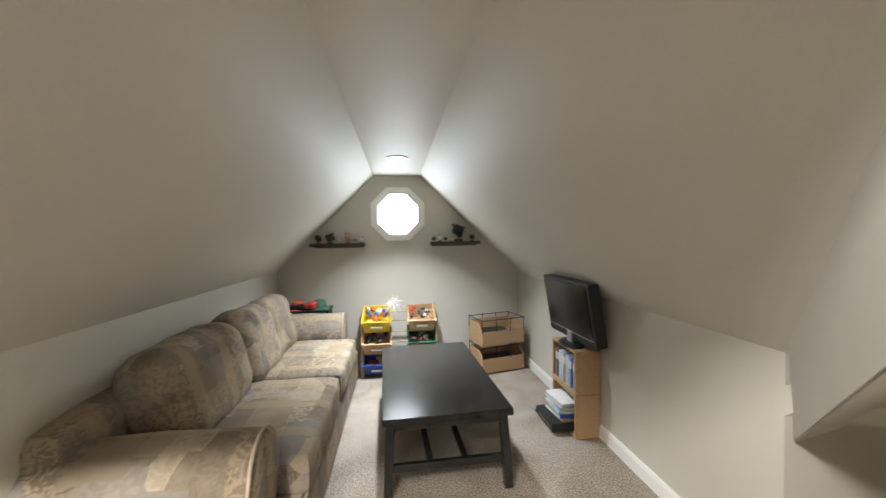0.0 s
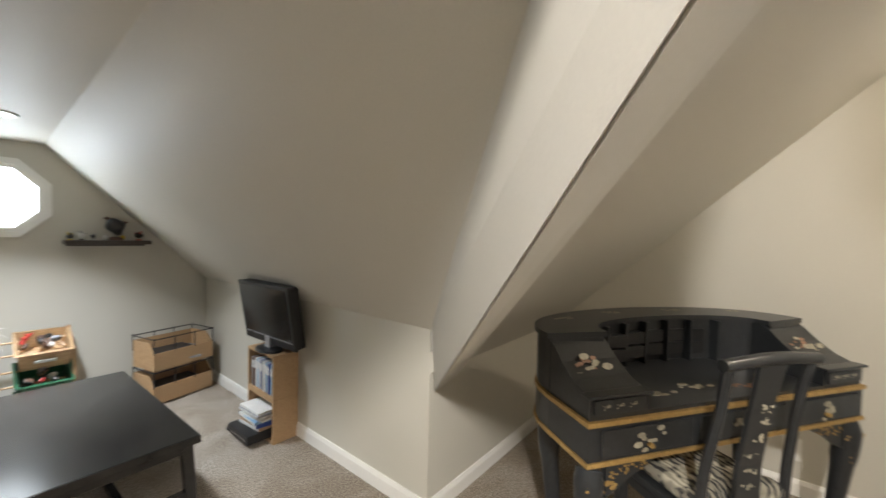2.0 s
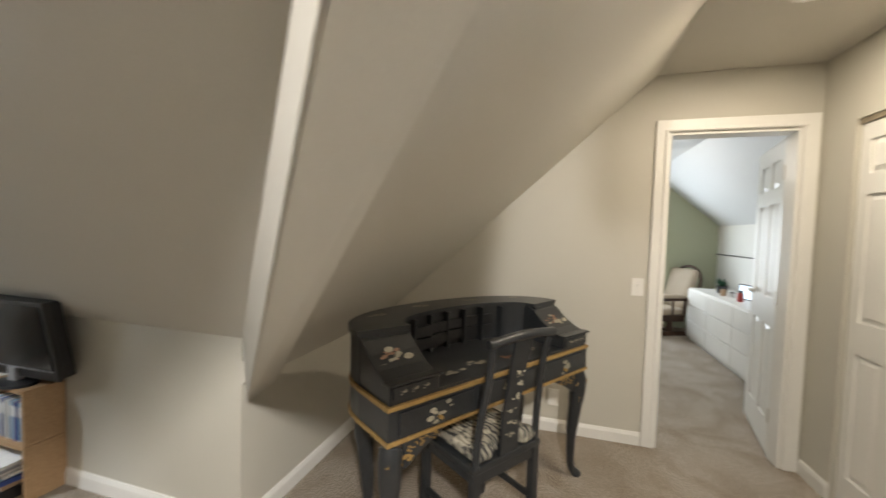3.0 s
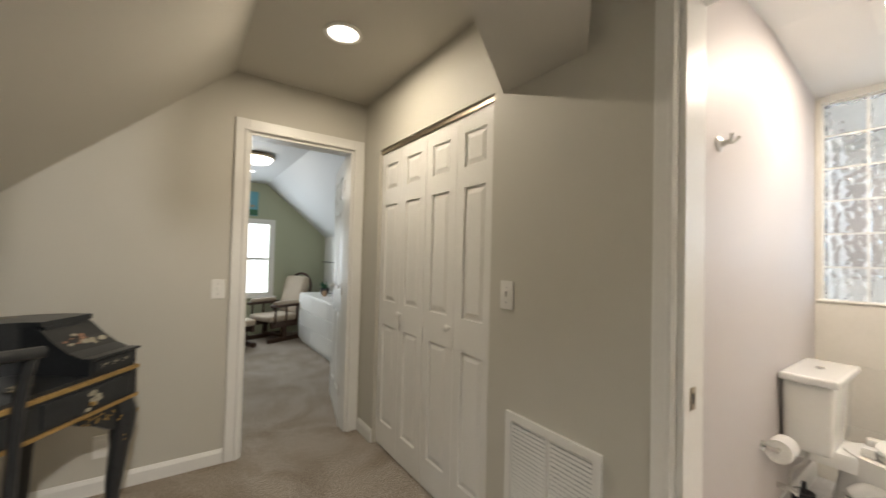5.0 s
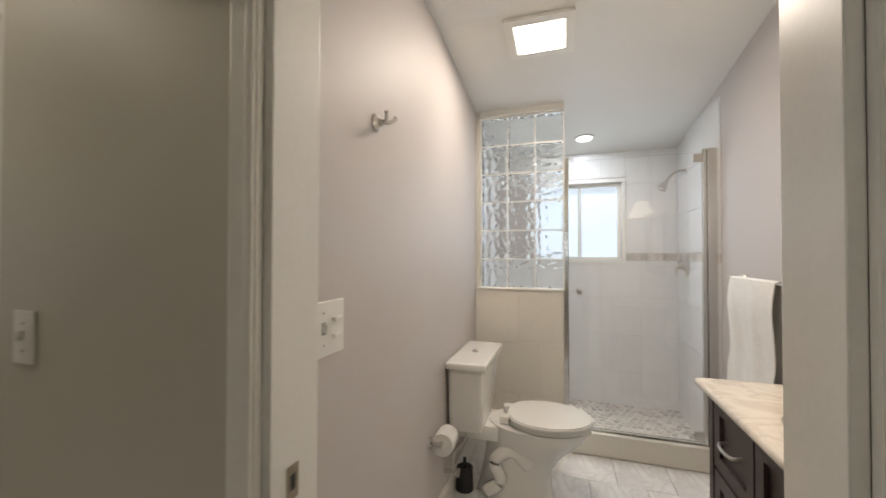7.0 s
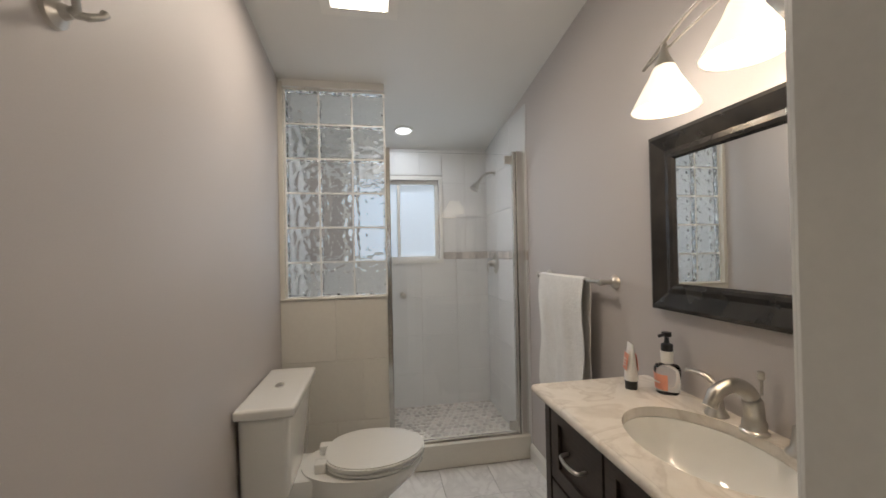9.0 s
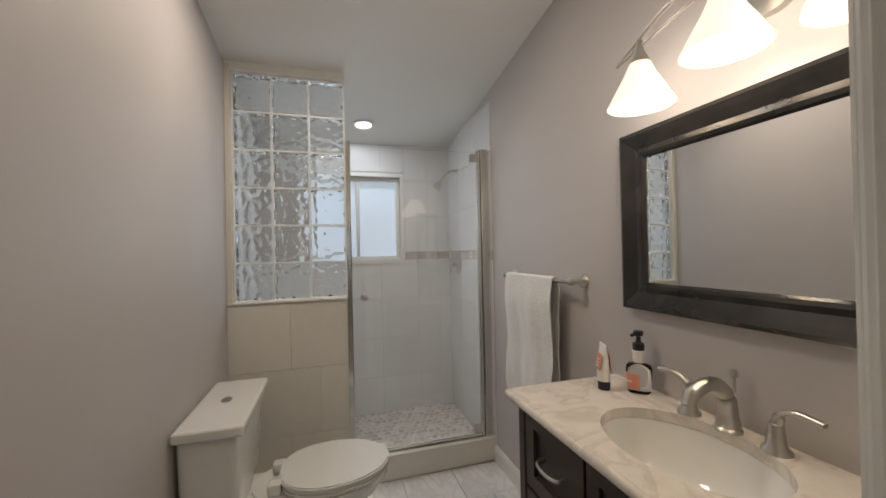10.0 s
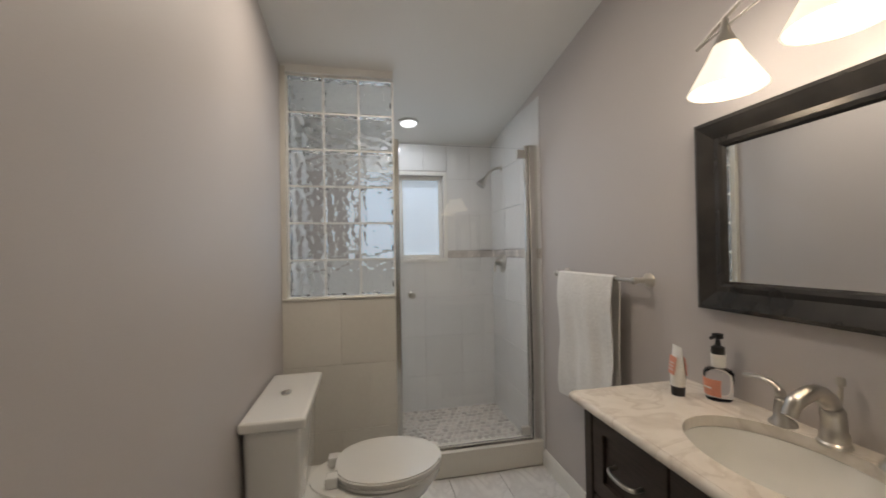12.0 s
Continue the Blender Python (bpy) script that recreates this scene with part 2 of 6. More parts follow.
def plain(name, c, rough=0.5):
    return mat(name, c, rough, 0.10, 12, 120, 0.04)


M_yellow, M_blue, M_gbin, M_orange, M_red = (plain("yellow_plastic", (0.70, 0.50, 0.03), 0.35), plain("blue_plastic", (0.03, 0.07, 0.28), 0.35),
    plain("green_plastic", (0.03, 0.12, 0.06), 0.35), plain("orange_felt", (0.62, 0.12, 0.04), 0.9), plain("red_plastic", (0.45, 0.04, 0.03), 0.4))
M_gfelt, M_paper, M_brown, M_tan, M_grey = (plain("green_felt", (0.05, 0.14, 0.09), 0.9), plain("paper", (0.72, 0.71, 0.68), 0.7),
    plain("brown_leather", (0.10, 0.05, 0.03), 0.6), plain("tan_plastic", (0.42, 0.28, 0.17), 0.6), plain("grey_plastic", (0.30, 0.30, 0.31), 0.4))
M_peach, M_lblue, M_cyan = plain("peach_label", (0.72, 0.30, 0.20), 0.4), plain("pale_blue_cover", (0.25, 0.42, 0.58), 0.4), plain("canvas_sky", (0.16, 0.42, 0.52), 0.6)


# ---------------------------------------------------------------- mesh helpers
def mesh_of(bm, name, material, smooth=False):
    me = bpy.data.meshes.new(name)
    bmesh.ops.recalc_face_normals(bm, faces=bm.faces[:])
    bm.to_mesh(me)
    bm.free()
    for m in (material if isinstance(material, (list, tuple)) else (material,)):
        me.materials.append(m)
    if smooth:
        for p in me.polygons:
            p.use_smooth = True
        me.set_sharp_from_angle(angle=radians(42))
    return me


def part(name, bm, material, parent=None, label="", smooth=False):
    ob = new(name, mesh_of(bm, name, material, smooth))
    if parent:
        ob.parent = parent
    if label:
        tagged(ob, label)
    return ob


def thing(name, m, label, category, group="", kind=""):
    ob = new(name)
    ob.empty_display_size = 0.1
    ob.matrix_world = m
    return tagged(ob, label, category, group, kind)


def box(lo, hi, bevel=0.0, bm=None, seg=2, rot=None):
    b = bmesh.new()
    bmesh.ops.create_cube(b, size=1)
    c = [(a + z) / 2 for a, z in zip(lo, hi)]
    s = [max(abs(z - a), 1e-4) for a, z in zip(lo, hi)]
    bmesh.ops.scale(b, vec=s, verts=b.verts)
    if bevel:
        bmesh.ops.bevel(b, geom=b.edges[:], offset=min(bevel, min(s) * 0.45), segments=seg, profile=0.6, affect="EDGES")
    if rot:
        bmesh.ops.transform(b, matrix=rot, verts=b.verts)
    bmesh.ops.translate(b, vec=c, verts=b.verts)
    return join(bm, b) if bm else b


def join(bm, b):
    me = bpy.data.meshes.new("join")
    b.to_mesh(me)
    b.free()
    bm.from_mesh(me)
    bpy.data.meshes.remove(me)
    return bm


def cyl(p, q, r, r2=None, n=20, bm=None, bevel=0.0):
    b = bmesh.new()
    p, q = Vector(p), Vector(q)
    bmesh.ops.create_cone(b, cap_ends=True, segments=n, radius1=r, radius2=r if r2 is None else r2, depth=(q - p).length)
    if bevel:
        bmesh.ops.bevel(b, geom=[e for e in b.edges if len(e.link_faces) == 2 and any(len(f.verts) > 4 for f in e.link_faces)], offset=bevel, segments=2, affect="EDGES")
    bmesh.ops.transform(b, matrix=Matrix.Translation((p + q) / 2) @ (q - p).to_track_quat("Z", "Y").to_matrix().to_4x4(), verts=b.verts)
    return join(bm, b) if bm else b


def lathe(profile, n=28, bm=None, m=None, caps=True):
    """A turned body: profile of (radius, height) pairs round z."""
    b = bmesh.new()
    rings = [[b.verts.new((r * math.cos(a), r * math.sin(a), z)) for a in (2 * math.pi * i / n for i in range(n))] for r, z in profile]
    for u, v in zip(rings, rings[1:]):
        for i in range(n):
            b.faces.new((u[i], u[(i + 1) % n], v[(i + 1) % n], v[i]))
    for ring in (rings[0], rings[-1]) if caps else ():
        b.faces.new(ring)
    bmesh.ops.remove_doubles(b, verts=b.verts, dist=1e-5)
    if m:
        bmesh.ops.transform(b, matrix=m, verts=b.verts)
    return join(bm, b) if bm else b


def sweep(points, radii, n=12, bm=None, flat=1.0):
    """A tube along points with a radius for each."""
    b = bmesh.new()
    pts = [Vector(p) for p in points]
    rings = []
    for i, p in enumerate(pts):
        d = (pts[min(i + 1, len(pts) - 1)] - pts[max(i - 1, 0)]).normalized()
        u = d.cross(Vector((0.13, 0.21, 1)) if abs(d.z) < 0.9 else Vector((1, 0.1, 0))).normalized()
        v = d.cross(u)
        r = radii[i] if isinstance(radii, (list, tuple)) else radii
        rings.append([b.verts.new(p + r * (math.cos(a) * u + flat * math.sin(a) * v)) for a in (2 * math.pi * k / n for k in range(n))])
    for u, v in zip(rings, rings[1:]):
        for i in range(n):
            b.faces.new((u[i], u[(i + 1) % n], v[(i + 1) % n], v[i]))
    b.faces.new(rings[0])
    b.faces.new(rings[-1])
    return join(bm, b) if bm else b


def curve_pts(ctrl, n=16):
    """Catmull-Rom points through ctrl."""
    c = [Vector(p) for p in ctrl]
    c = [2 * c[0] - c[1], *c, 2 * c[-1] - c[-2]]
    out = []
    for i in range(1, len(c) - 2):
        for k in range(n):
            t = k / n
            p0, p1, p2, p3 = c[i - 1:i + 3]
            out.append(0.5 * (2 * p1 + (p2 - p0) * t + (2 * p0 - 5 * p1 + 4 * p2 - p3) * t * t + (3 * p1 - p0 - 3 * p2 + p3) * t ** 3))
    return out + [c[-2]]


def prism(pts, vec, bm=None, bevel=0.0):
    """A polygon of 3D points pushed along vec."""
    b = bmesh.new()
    lo = [b.verts.new(p) for p in pts]
    hi = [b.verts.new(Vector(p) + Vector(vec)) for p in pts]
    b.faces.new(lo)
    b.faces.new(hi)
    for i in range(len(pts)):
        j = (i + 1) % len(pts)
        b.faces.new((lo[i], lo[j], hi[j], hi[i]))
    bmesh.ops.recalc_face_normals(b, faces=b.faces[:])
    if bevel:
        bmesh.ops.bevel(b, geom=b.edges[:], offset=bevel, segments=2, affect="EDGES")
    return join(bm, b) if bm else b


def holed(outer, hole, vec):
    """A polygon with one hole in it, pushed along vec."""
    b = bmesh.new()
    edges = []
    for loop in (outer, hole):
        vs = [b.verts.new(p) for p in loop]
        edges += [b.edges.new((vs[i], vs[(i + 1) % len(vs)])) for i in range(len(vs))]
    bmesh.ops.triangle_fill(b, use_beauty=True, edges=edges)
    r = bmesh.ops.extrude_face_region(b, geom=b.faces[:])
    bmesh.ops.translate(b, vec=vec, verts=[v for v in r["geom"] if isinstance(v, bmesh.types.BMVert)])
    return b


def puff(lo, hi, round_=0.35, lump=0.012, seed=0, cuts=10):
    """A stuffed cushion filling the box lo..hi, with soft edges and lumps."""
    b = bmesh.new()
    bmesh.ops.create_cube(b, size=2)
    bmesh.ops.subdivide_edges(b, edges=b.edges[:], cuts=cuts, use_grid_fill=True)
    c, s = (Vector(lo) + Vector(hi)) / 2, (Vector(hi) - Vector(lo)) / 2
    r = round_ * min(s)
    for v in b.verts:
        p = Vector([v.co[k] * s[k] for k in range(3)])
        core = Vector([max(-(s[k] - r), min(s[k] - r, p[k])) for k in range(3)])
        d = p - core
        p = core + (d.normalized() * r if d.length > 1e-6 else d)
        k = noise.noise(p * 5 + Vector((seed, 3 * seed, 0))) + 0.5 * noise.noise(p * 14 + Vector((seed, 0, seed)))
        bulge = 1 + 0.05 * (1 - abs(v.co.x)) * (1 - abs(v.co.y))
        v.co = c + p * bulge + p.normalized() * lump * k
    return b


def structure(name, bm, material, label="", smooth=False):
    return tagged(part(name, bm, material, None, "", smooth), label, "", "", "structure")


# ---------------------------------------------------------------- the setting
NY = 3.80          # inner face of the gable wall
KX, KW, KZW = 1.20, -1.20, 0.964   # the two knee walls of the play room
KZ, CZ, HZ = 0.885, 1.885, 2.39
VY = -0.237


def main_z(y):
    return 0.68 + 0.915 * (1.08 - y)


structure("floor", box((-2.2, -1.77, -0.12), (6.6, 4.0, 0)), M_carpet, "beige cut-pile carpet with foot marks")
structure("floor_bedroom_side", box((2.6, -3.4, -0.12), (6.6, -1.77, 0)), M_carpet, "beige cut-pile carpet in the bedroom")
OCT = [(-0.037 + 0.245 * math.cos(radians(22.5 + 45 * k)), NY, 1.505 + 0.245 * math.sin(radians(22.5 + 45 * k))) for k in range(8)]
GABLE = [(KW - 0.1, NY, -0.1), (KX + 0.1, NY, -0.1), (KX + 0.1, NY, KZ - 0.02), (0.19, NY, CZ + 0.06), (-0.27, NY, CZ + 0.06), (KW - 0.1, NY, KZW - 0.02)]
structure("wall_north", holed(GABLE, OCT, (0, 0.14, 0)), M_wall, "greige painted gable wall with an octagonal window")
structure("wall_knee_east", box((KX, 1.085, 0), (KX + 0.12, NY, KZ)), M_wall, "low greige knee wall under the slope")
structure("wall_knee_west", box((KW - 0.12, 1.085, 0), (KW, NY, KZW)), M_wall, "low greige knee wall behind the sofa")
structure("wall_niche_east", box((KX + 0.12, 1.085, 0), (2.59, 1.2, 0.72)), M_wall, "low knee wall of the desk niche")
structure("wall_niche_west", box((-2.0, 1.085, 0), (KW - 0.12, 1.2, 0.72)), M_wall, "low knee wall")
structure("wall_west", box((-2.12, -1.77, 0), (-2.0, 1.2, 2.5)), M_wall, "greige painted end wall")
EW = [(2.59, 1.2, 0), (2.59, 1.2, 0.65), (2.59, -0.78, 2.46), (2.59, -3.2, 2.46), (2.59, -3.2, 0), (2.59, -1.56, 0), (2.59, -1.56, 2.03), (2.59, -0.87, 2.03), (2.59, -0.87, 0)]
structure("wall_east", prism(EW, (0.12, 0, 0)), M_wall, "greige painted wall with the bedroom doorway")
SW = [(-2.0, 0), (-2.0, 2.45), (2.59, 2.45), (2.59, 0), (2.335, 0), (2.335, 1.995), (1.18, 1.995), (1.18, 0), (0.43, 0), (0.43, 2.03), (-0.345, 2.03), (-0.345, 0)]
structure("wall_south", prism([(x, -1.65, z) for x, z in SW], (0, -0.12, 0)), M_wall, "greige painted wall with closet and bathroom doorways")
# The closet's inner shade is put into this wall's near-black colour.
structure("closet_back", box((1.0, -2.5, 0), (2.59, -2.4, 2.4)), M_inner_shade, "closet back wall with the inside shade painted near black")

UP = Vector((0, 0, 0.1))
structure("ceiling_hall", prism([(-2.0, -1.65, HZ), (2.59, -1.65, HZ), (2.59, -0.785, HZ), (-2.0, -0.785, HZ)], UP), M_ceil, "flat painted ceiling")
SL = [(2.59, -0.785), (2.59, 1.085), (KX, 1.085), (KX, 0.856), (0.19, VY), (-0.27, VY), (KW, 0.77), (KW, 1.085), (-2.0, 1.085), (-2.0, -0.785)]
structure("ceiling_slope_main", prism([(x, y, main_z(y)) for x, y in SL], UP), M_ceil, "sloping painted ceiling")
structure("ceiling_slope_east", prism([(KX, NY, KZ), (KX, 0.856, KZ), (0.19, VY, CZ), (0.19, NY, CZ)], UP), M_ceil, "sloping painted attic ceiling")
structure("ceiling_slope_west", prism([(KW, NY, KZW), (KW, 0.77, KZW), (-0.27, VY, CZ), (-0.27, NY, CZ)], UP), M_ceil, "sloping painted attic ceiling")
structure("ceiling_play", prism([(0.19, NY, CZ), (0.19, VY, CZ), (-0.27, VY, CZ), (-0.27, NY, CZ)], UP), M_ceil, "narrow flat attic ceiling")


def valley_beam(sx, x0):
    """A boxed rafter under the valley, from the knee-wall corner up over the landing."""
    low = [(-0.02, 1.06, 0.93), (0.025, 1.075, 0.59), (0.205, 1.075, 0.625), (0.30, 1.08, 0.97)]
    top = [(-1.346, -0.383, 2.217), (-1.421, -0.36, 1.713), (-1.19, -0.37, 1.79), (-0.95, -0.39, 2.3)]
    b = bmesh.new()
    u, v = [[b.verts.new((x0 + sx * a, y, z)) for a, y, z in r] for r in (low, top)]
    for k in range(4):
        b.faces.new((u[k], u[(k + 1) % 4], v[(k + 1) % 4], v[k]))
    b.faces.new(u)
    b.faces.new(v)
    bmesh.ops.bevel(b, geom=[e for e in b.edges if e.verts[0] in u and e.verts[1] in v or e.verts[0] in v and e.verts[1] in u], offset=0.005, segments=2, affect="EDGES")
    return b


structure("trim_valley_beam", valley_beam(1, KX), M_ceil, "painted boxed valley rafter")
structure("trim_soffit", prism([(1.12, -1.65, 1.972), (0.72, -1.65, 1.972), (-0.10, -0.53, 1.972), (0.30, -0.53, 1.972)], (0, 0, 0.45)), M_ceil, "painted boxed beam under the ceiling")


def board(name, a, b, h=0.085, t=0.014, z=0.0, label="white painted baseboard"):
    a, b = Vector((*a, z)), Vector((*b, z))
    d = (b - a).normalized()
    n = Vector((-d.y, d.x, 0)) * t
    prof = [a, a + n, a + n + Vector((0, 0, h * 0.75)), a + n * 0.45 + Vector((0, 0, h)), a + Vector((0, 0, h))]
    return structure(name, prism(prof, b - a), M_white, label)


board("baseboard_north", (KX, NY), (KW, NY))
board("baseboard_knee", (KX, 1.10), (KX, NY - 0.015))
board("baseboard_niche", (2.58, 1.085), (KX + 0.0, 1.085))
board("baseboard_east", (2.59, -0.79), (2.59, 1.07))
board("baseboard_west", (KW, NY - 0.02), (KW, 1.1))
board("baseboard_stub", (2.34, -1.65), (2.575, -1.65))
board("baseboard_south", (0.495, -1.65), (1.14, -1.65))


def casing(name, axis, at, lo, hi, top, out, wide=0.075, thick=0.018, label="white painted door casing"):
    """Three moulded boards round a doorway in the plane axis = at, on its side out (+1 or -1)."""
    def b(u0, u1, z0, z1, bm=None, t=thick):
        a = [at, at + out * t]
        if axis == "x":
            return box((min(a), u0, z0), (max(a), u1, z1), 0.004, bm)
        return box((u0, min(a), z0), (u1, max(a), z1), 0.004, bm)
    bm = b(lo - wide, lo, 0, top + wide)
    b(hi, hi + wide, 0, top + wide, bm)
    b(lo, hi, top, top + wide, bm)
    b(lo - 0.022, lo - 0.004, 0, top + 0.004, bm, thick + 0.006)
    b(hi + 0.004, hi + 0.022, 0, top + 0.004, bm, thick + 0.006)
    b(lo - 0.022, hi + 0.022, top + 0.004, top + 0.022, bm, thick + 0.006)
    return structure(name, bm, M_white, label)


def jamb(name, axis, a0, a1, lo, hi, top, t=0.018):
    f = (lambda u0, u1, z0, z1, bm=None: box((a0, u0, z0), (a1, u1, z1), 0.002, bm)) if axis == "x" else (lambda u0, u1, z0, z1, bm=None: box((u0, a0, z0), (u1, a1, z1), 0.002, bm))
    bm = f(lo, lo + t, 0, top)
    f(hi - t, hi, 0, top, bm)
    f(lo + t, hi - t, top - t, top, bm)
    return structure(name, bm, M_white, "white painted door jamb")


casing("trim_bedroom_door", "x", 2.59, -1.56, -0.87, 2.03, -1)
jamb("trim_bedroom_jamb", "x", 2.588, 2.712, -1.56, -0.87, 2.03)
casing("trim_bath_door", "y", -1.65, -0.345, 0.43, 2.03, 1, 0.06)
casing("trim_bath_door_inside", "y", -1.77, -0.345, 0.43, 2.03, -1, 0.06)
jamb("trim_bath_jamb", "y", -1.772, -1.648, -0.345, 0.43, 2.03)
structure("trim_closet_track", box((1.18, -1.72, 1.968), (2.335, -1.662, 1.995)), M_brass, "dark metal closet door track")

# bathroom shell
BX0, BX1, BY1 = -0.93, 0.55, -4.65


def bath_z(y):
    return 2.44 if y > -2.92 else 2.44 + 0.15 * (y + 2.92)


structure("floor_bath", box((-1.05, -4.8, -0.12), (0.7, -1.78, -0.012)), M_grout, "pale grout bed of the bathroom floor")
structure("wall_bath_west", box((BX0 - 0.12, BY1 - 0.12, 0), (BX0, -1.77, 2.6)), M_bathw, "greige painted bathroom wall")
structure("wall_bath_east", box((BX1, BY1 - 0.12, 0), (BX1 + 0.12, -1.77, 2.6)), M_bathw, "greige painted bathroom wall")
WX0, WX1, WZ0, WZ1 = -0.51, 0.22, 1.255, 1.92
structure("wall_bath_south", holed([(BX0, BY1, -0.1), (BX1, BY1, -0.1), (BX1, BY1, 2.5), (BX0, BY1, 2.5)],
          [(WX0, BY1, WZ0), (WX1, BY1, WZ0), (WX1, BY1, WZ1), (WX0, BY1, WZ1)], (0, -0.12, 0)), M_bathw, "shower end wall with a window")
CB = [(-1.77, 2.44), (-2.92, 2.44), (BY1 - 0.1, bath_z(BY1 - 0.1)), (BY1 - 0.1, 2.6), (-1.77, 2.6)]
structure("ceiling_bath", prism([(BX0 - 0.1, y, z) for y, z in CB], (BX1 - BX0 + 0.2, 0, 0)), M_bathc, "white painted bathroom ceiling sloping over the shower")
GY = -3.76
structure("wall_half", box((-0.04, GY - 0.11, 0), (BX1, GY, 1.057)), M_grout, "half wall beside the shower")
structure("trim_curb", box((BX0, GY - 0.13, 0), (-0.045, GY - 0.012, 0.145), 0.006), M_tile, "tiled shower curb")
board("baseboard_bath_west", (BX0, -2.82), (BX0, GY - 0.010), 0.10)
board("baseboard_bath_east", (BX1, GY + 0.01), (BX1, -1.78), 0.10)

# bedroom shell
FX = 6.4
structure("wall_bedroom_far", holed([(FX, 1.2, -0.1), (FX, -3.2, -0.1), (FX, -3.2, 2.6), (FX, 1.2, 2.6)],
          [(FX, -1.68, 0.64), (FX, -0.72, 0.64), (FX, -0.72, 1.74), (FX, -1.68, 1.74)], (0.14, 0, 0)), M_green, "sage green bedroom wall with a window")
structure("wall_bedroom_north", box((2.71, 0.9, 0), (FX, 1.0, 2.5)), M_wall, "bedroom side wall")
structure("wall_bedroom_knee", box((2.71, -2.66, 0), (FX, -2.56, 1.62)), M_white, "white bedroom knee wall")
structure("ceiling_bedroom", box((2.71, -1.62, 2.36), (FX, 1.0, 2.46)), M_bedceil, "pale bedroom ceiling")
structure("ceiling_bedroom_slope", prism([(2.71, -1.62, 2.36), (FX, -1.62, 2.36), (FX, -2.66, 1.48), (2.71, -2.66, 1.48)], UP), M_bedceil, "pale sloping bedroom ceiling")


# ---------------------------------------------------------------- windows
win = tagged(new("window_1"), "white octagonal window, bright with daylight", "window", "", "structure")
for (r0, r1, y0, y1) in ((0.248, 0.285, NY - 0.02, NY + 0.012), (0.215, 0.25, NY - 0.005, NY + 0.08)):
    o, i = [[(-0.037 + r * math.cos(radians(22.5 + 45 * k)), y0, 1.505 + r * math.sin(radians(22.5 + 45 * k))) for k in range(8)] for r in (r1, r0)]
    part("frame", holed(o, i, (0, y1 - y0, 0)), M_white, win)
part("pane", prism([(-0.037 + 0.24 * math.cos(radians(22.5 + 45 * k)), NY + 0.07, 1.505 + 0.24 * math.sin(radians(22.5 + 45 * k))) for k in range(8)], (0, 0.006, 0)), M_oct, win).visible_shadow = False

win = tagged(new("window_2"), "white shower window with frosted panes", "window", "", "structure")
for lo, hi in (((WX0, 0), (WX1, 0.03)), ((WX0, WZ1 - WZ0 - 0.03), (WX1, WZ1 - WZ0)), ((WX0, 0.03), (WX0 + 0.03, WZ1 - WZ0 - 0.03)), ((WX1 - 0.03, 0.03), (WX1, WZ1 - WZ0 - 0.03)), ((-0.19, 0.03), (-0.16, WZ1 - WZ0 - 0.03))):
    part("frame", box((lo[0], BY1 - 0.09, WZ0 + lo[1]), (hi[0], BY1 - 0.03, WZ0 + hi[1]), 0.004), M_white, win)
for x0, x1 in ((WX0 + 0.03, -0.19), (-0.16, WX1 - 0.03)):
    part("pane", box((x0, BY1 - 0.08, WZ0 + 0.03), (x1, BY1 - 0.075, WZ1 - 0.03)), M_frost, win).visible_shadow = False
for x0, x1, z0, z1 in ((WX0 - 0.03, WX1 + 0.03, WZ0 - 0.03, WZ0), (WX0 - 0.03, WX1 + 0.03, WZ1, WZ1 + 0.03), (WX0 - 0.03, WX0, WZ0, WZ1), (WX1, WX1 + 0.03, WZ0, WZ1)):
    part("window_trim", box((x0, BY1, z0), (x1, BY1 + 0.018, z1), 0.003), M_white, win)

win = tagged(new("window_3"), "white bedroom window with a sheer curtain", "window", "", "structure")
for lo, hi in (((-1.76, 0.60), (-0.64, 0.66)), ((-1.76, 1.72), (-0.64, 1.80)), ((-1.76, 0.66), (-1.68, 1.72)), ((-0.72, 0.66), (-0.64, 1.72))):
    part("window_frame", box((FX - 0.02, lo[0], lo[1]), (FX + 0.01, hi[0], hi[1]), 0.004), M_white, win)
part("window_sill", box((FX - 0.05, -1.8, 0.575), (FX, -0.6, 0.60), 0.004), M_white, win)
part("mullion", box((FX + 0.02, -1.68, 1.16), (FX + 0.06, -0.72, 1.20)), M_white, win)
cu = bmesh.new()
rows = []
for z in (0.65, 1.2, 1.73):
    rows.append([cu.verts.new((FX + 0.07 + 0.008 * math.sin(k * 1.3), -1.68 + 0.96 * k / 60, z)) for k in range(61)])
for u, v in zip(rows, rows[1:]):
    for k in range(60):
        cu.faces.new((u[k], u[k + 1], v[k + 1], v[k]))
part("sheer_curtain", cu, M_bedwin, win, "sheer white curtain lit from outside", True).visible_shadow = False


# ---------------------------------------------------------------- lamps
def downlight(p, r, material, label, group):
    t = thing("downlight", pose(*p), label, "ceiling light", group)
    part("trim_ring", lathe([(r, 0.0), (r, -0.006), (r * 0.80, -0.008), (r * 0.76, 0.0)]), M_white, t)
    part("lens", lathe([(0.001, -0.002), (r * 0.76, -0.002), (r * 0.76, 0.0), (0.001, 0.0)]), material, t)
    return t


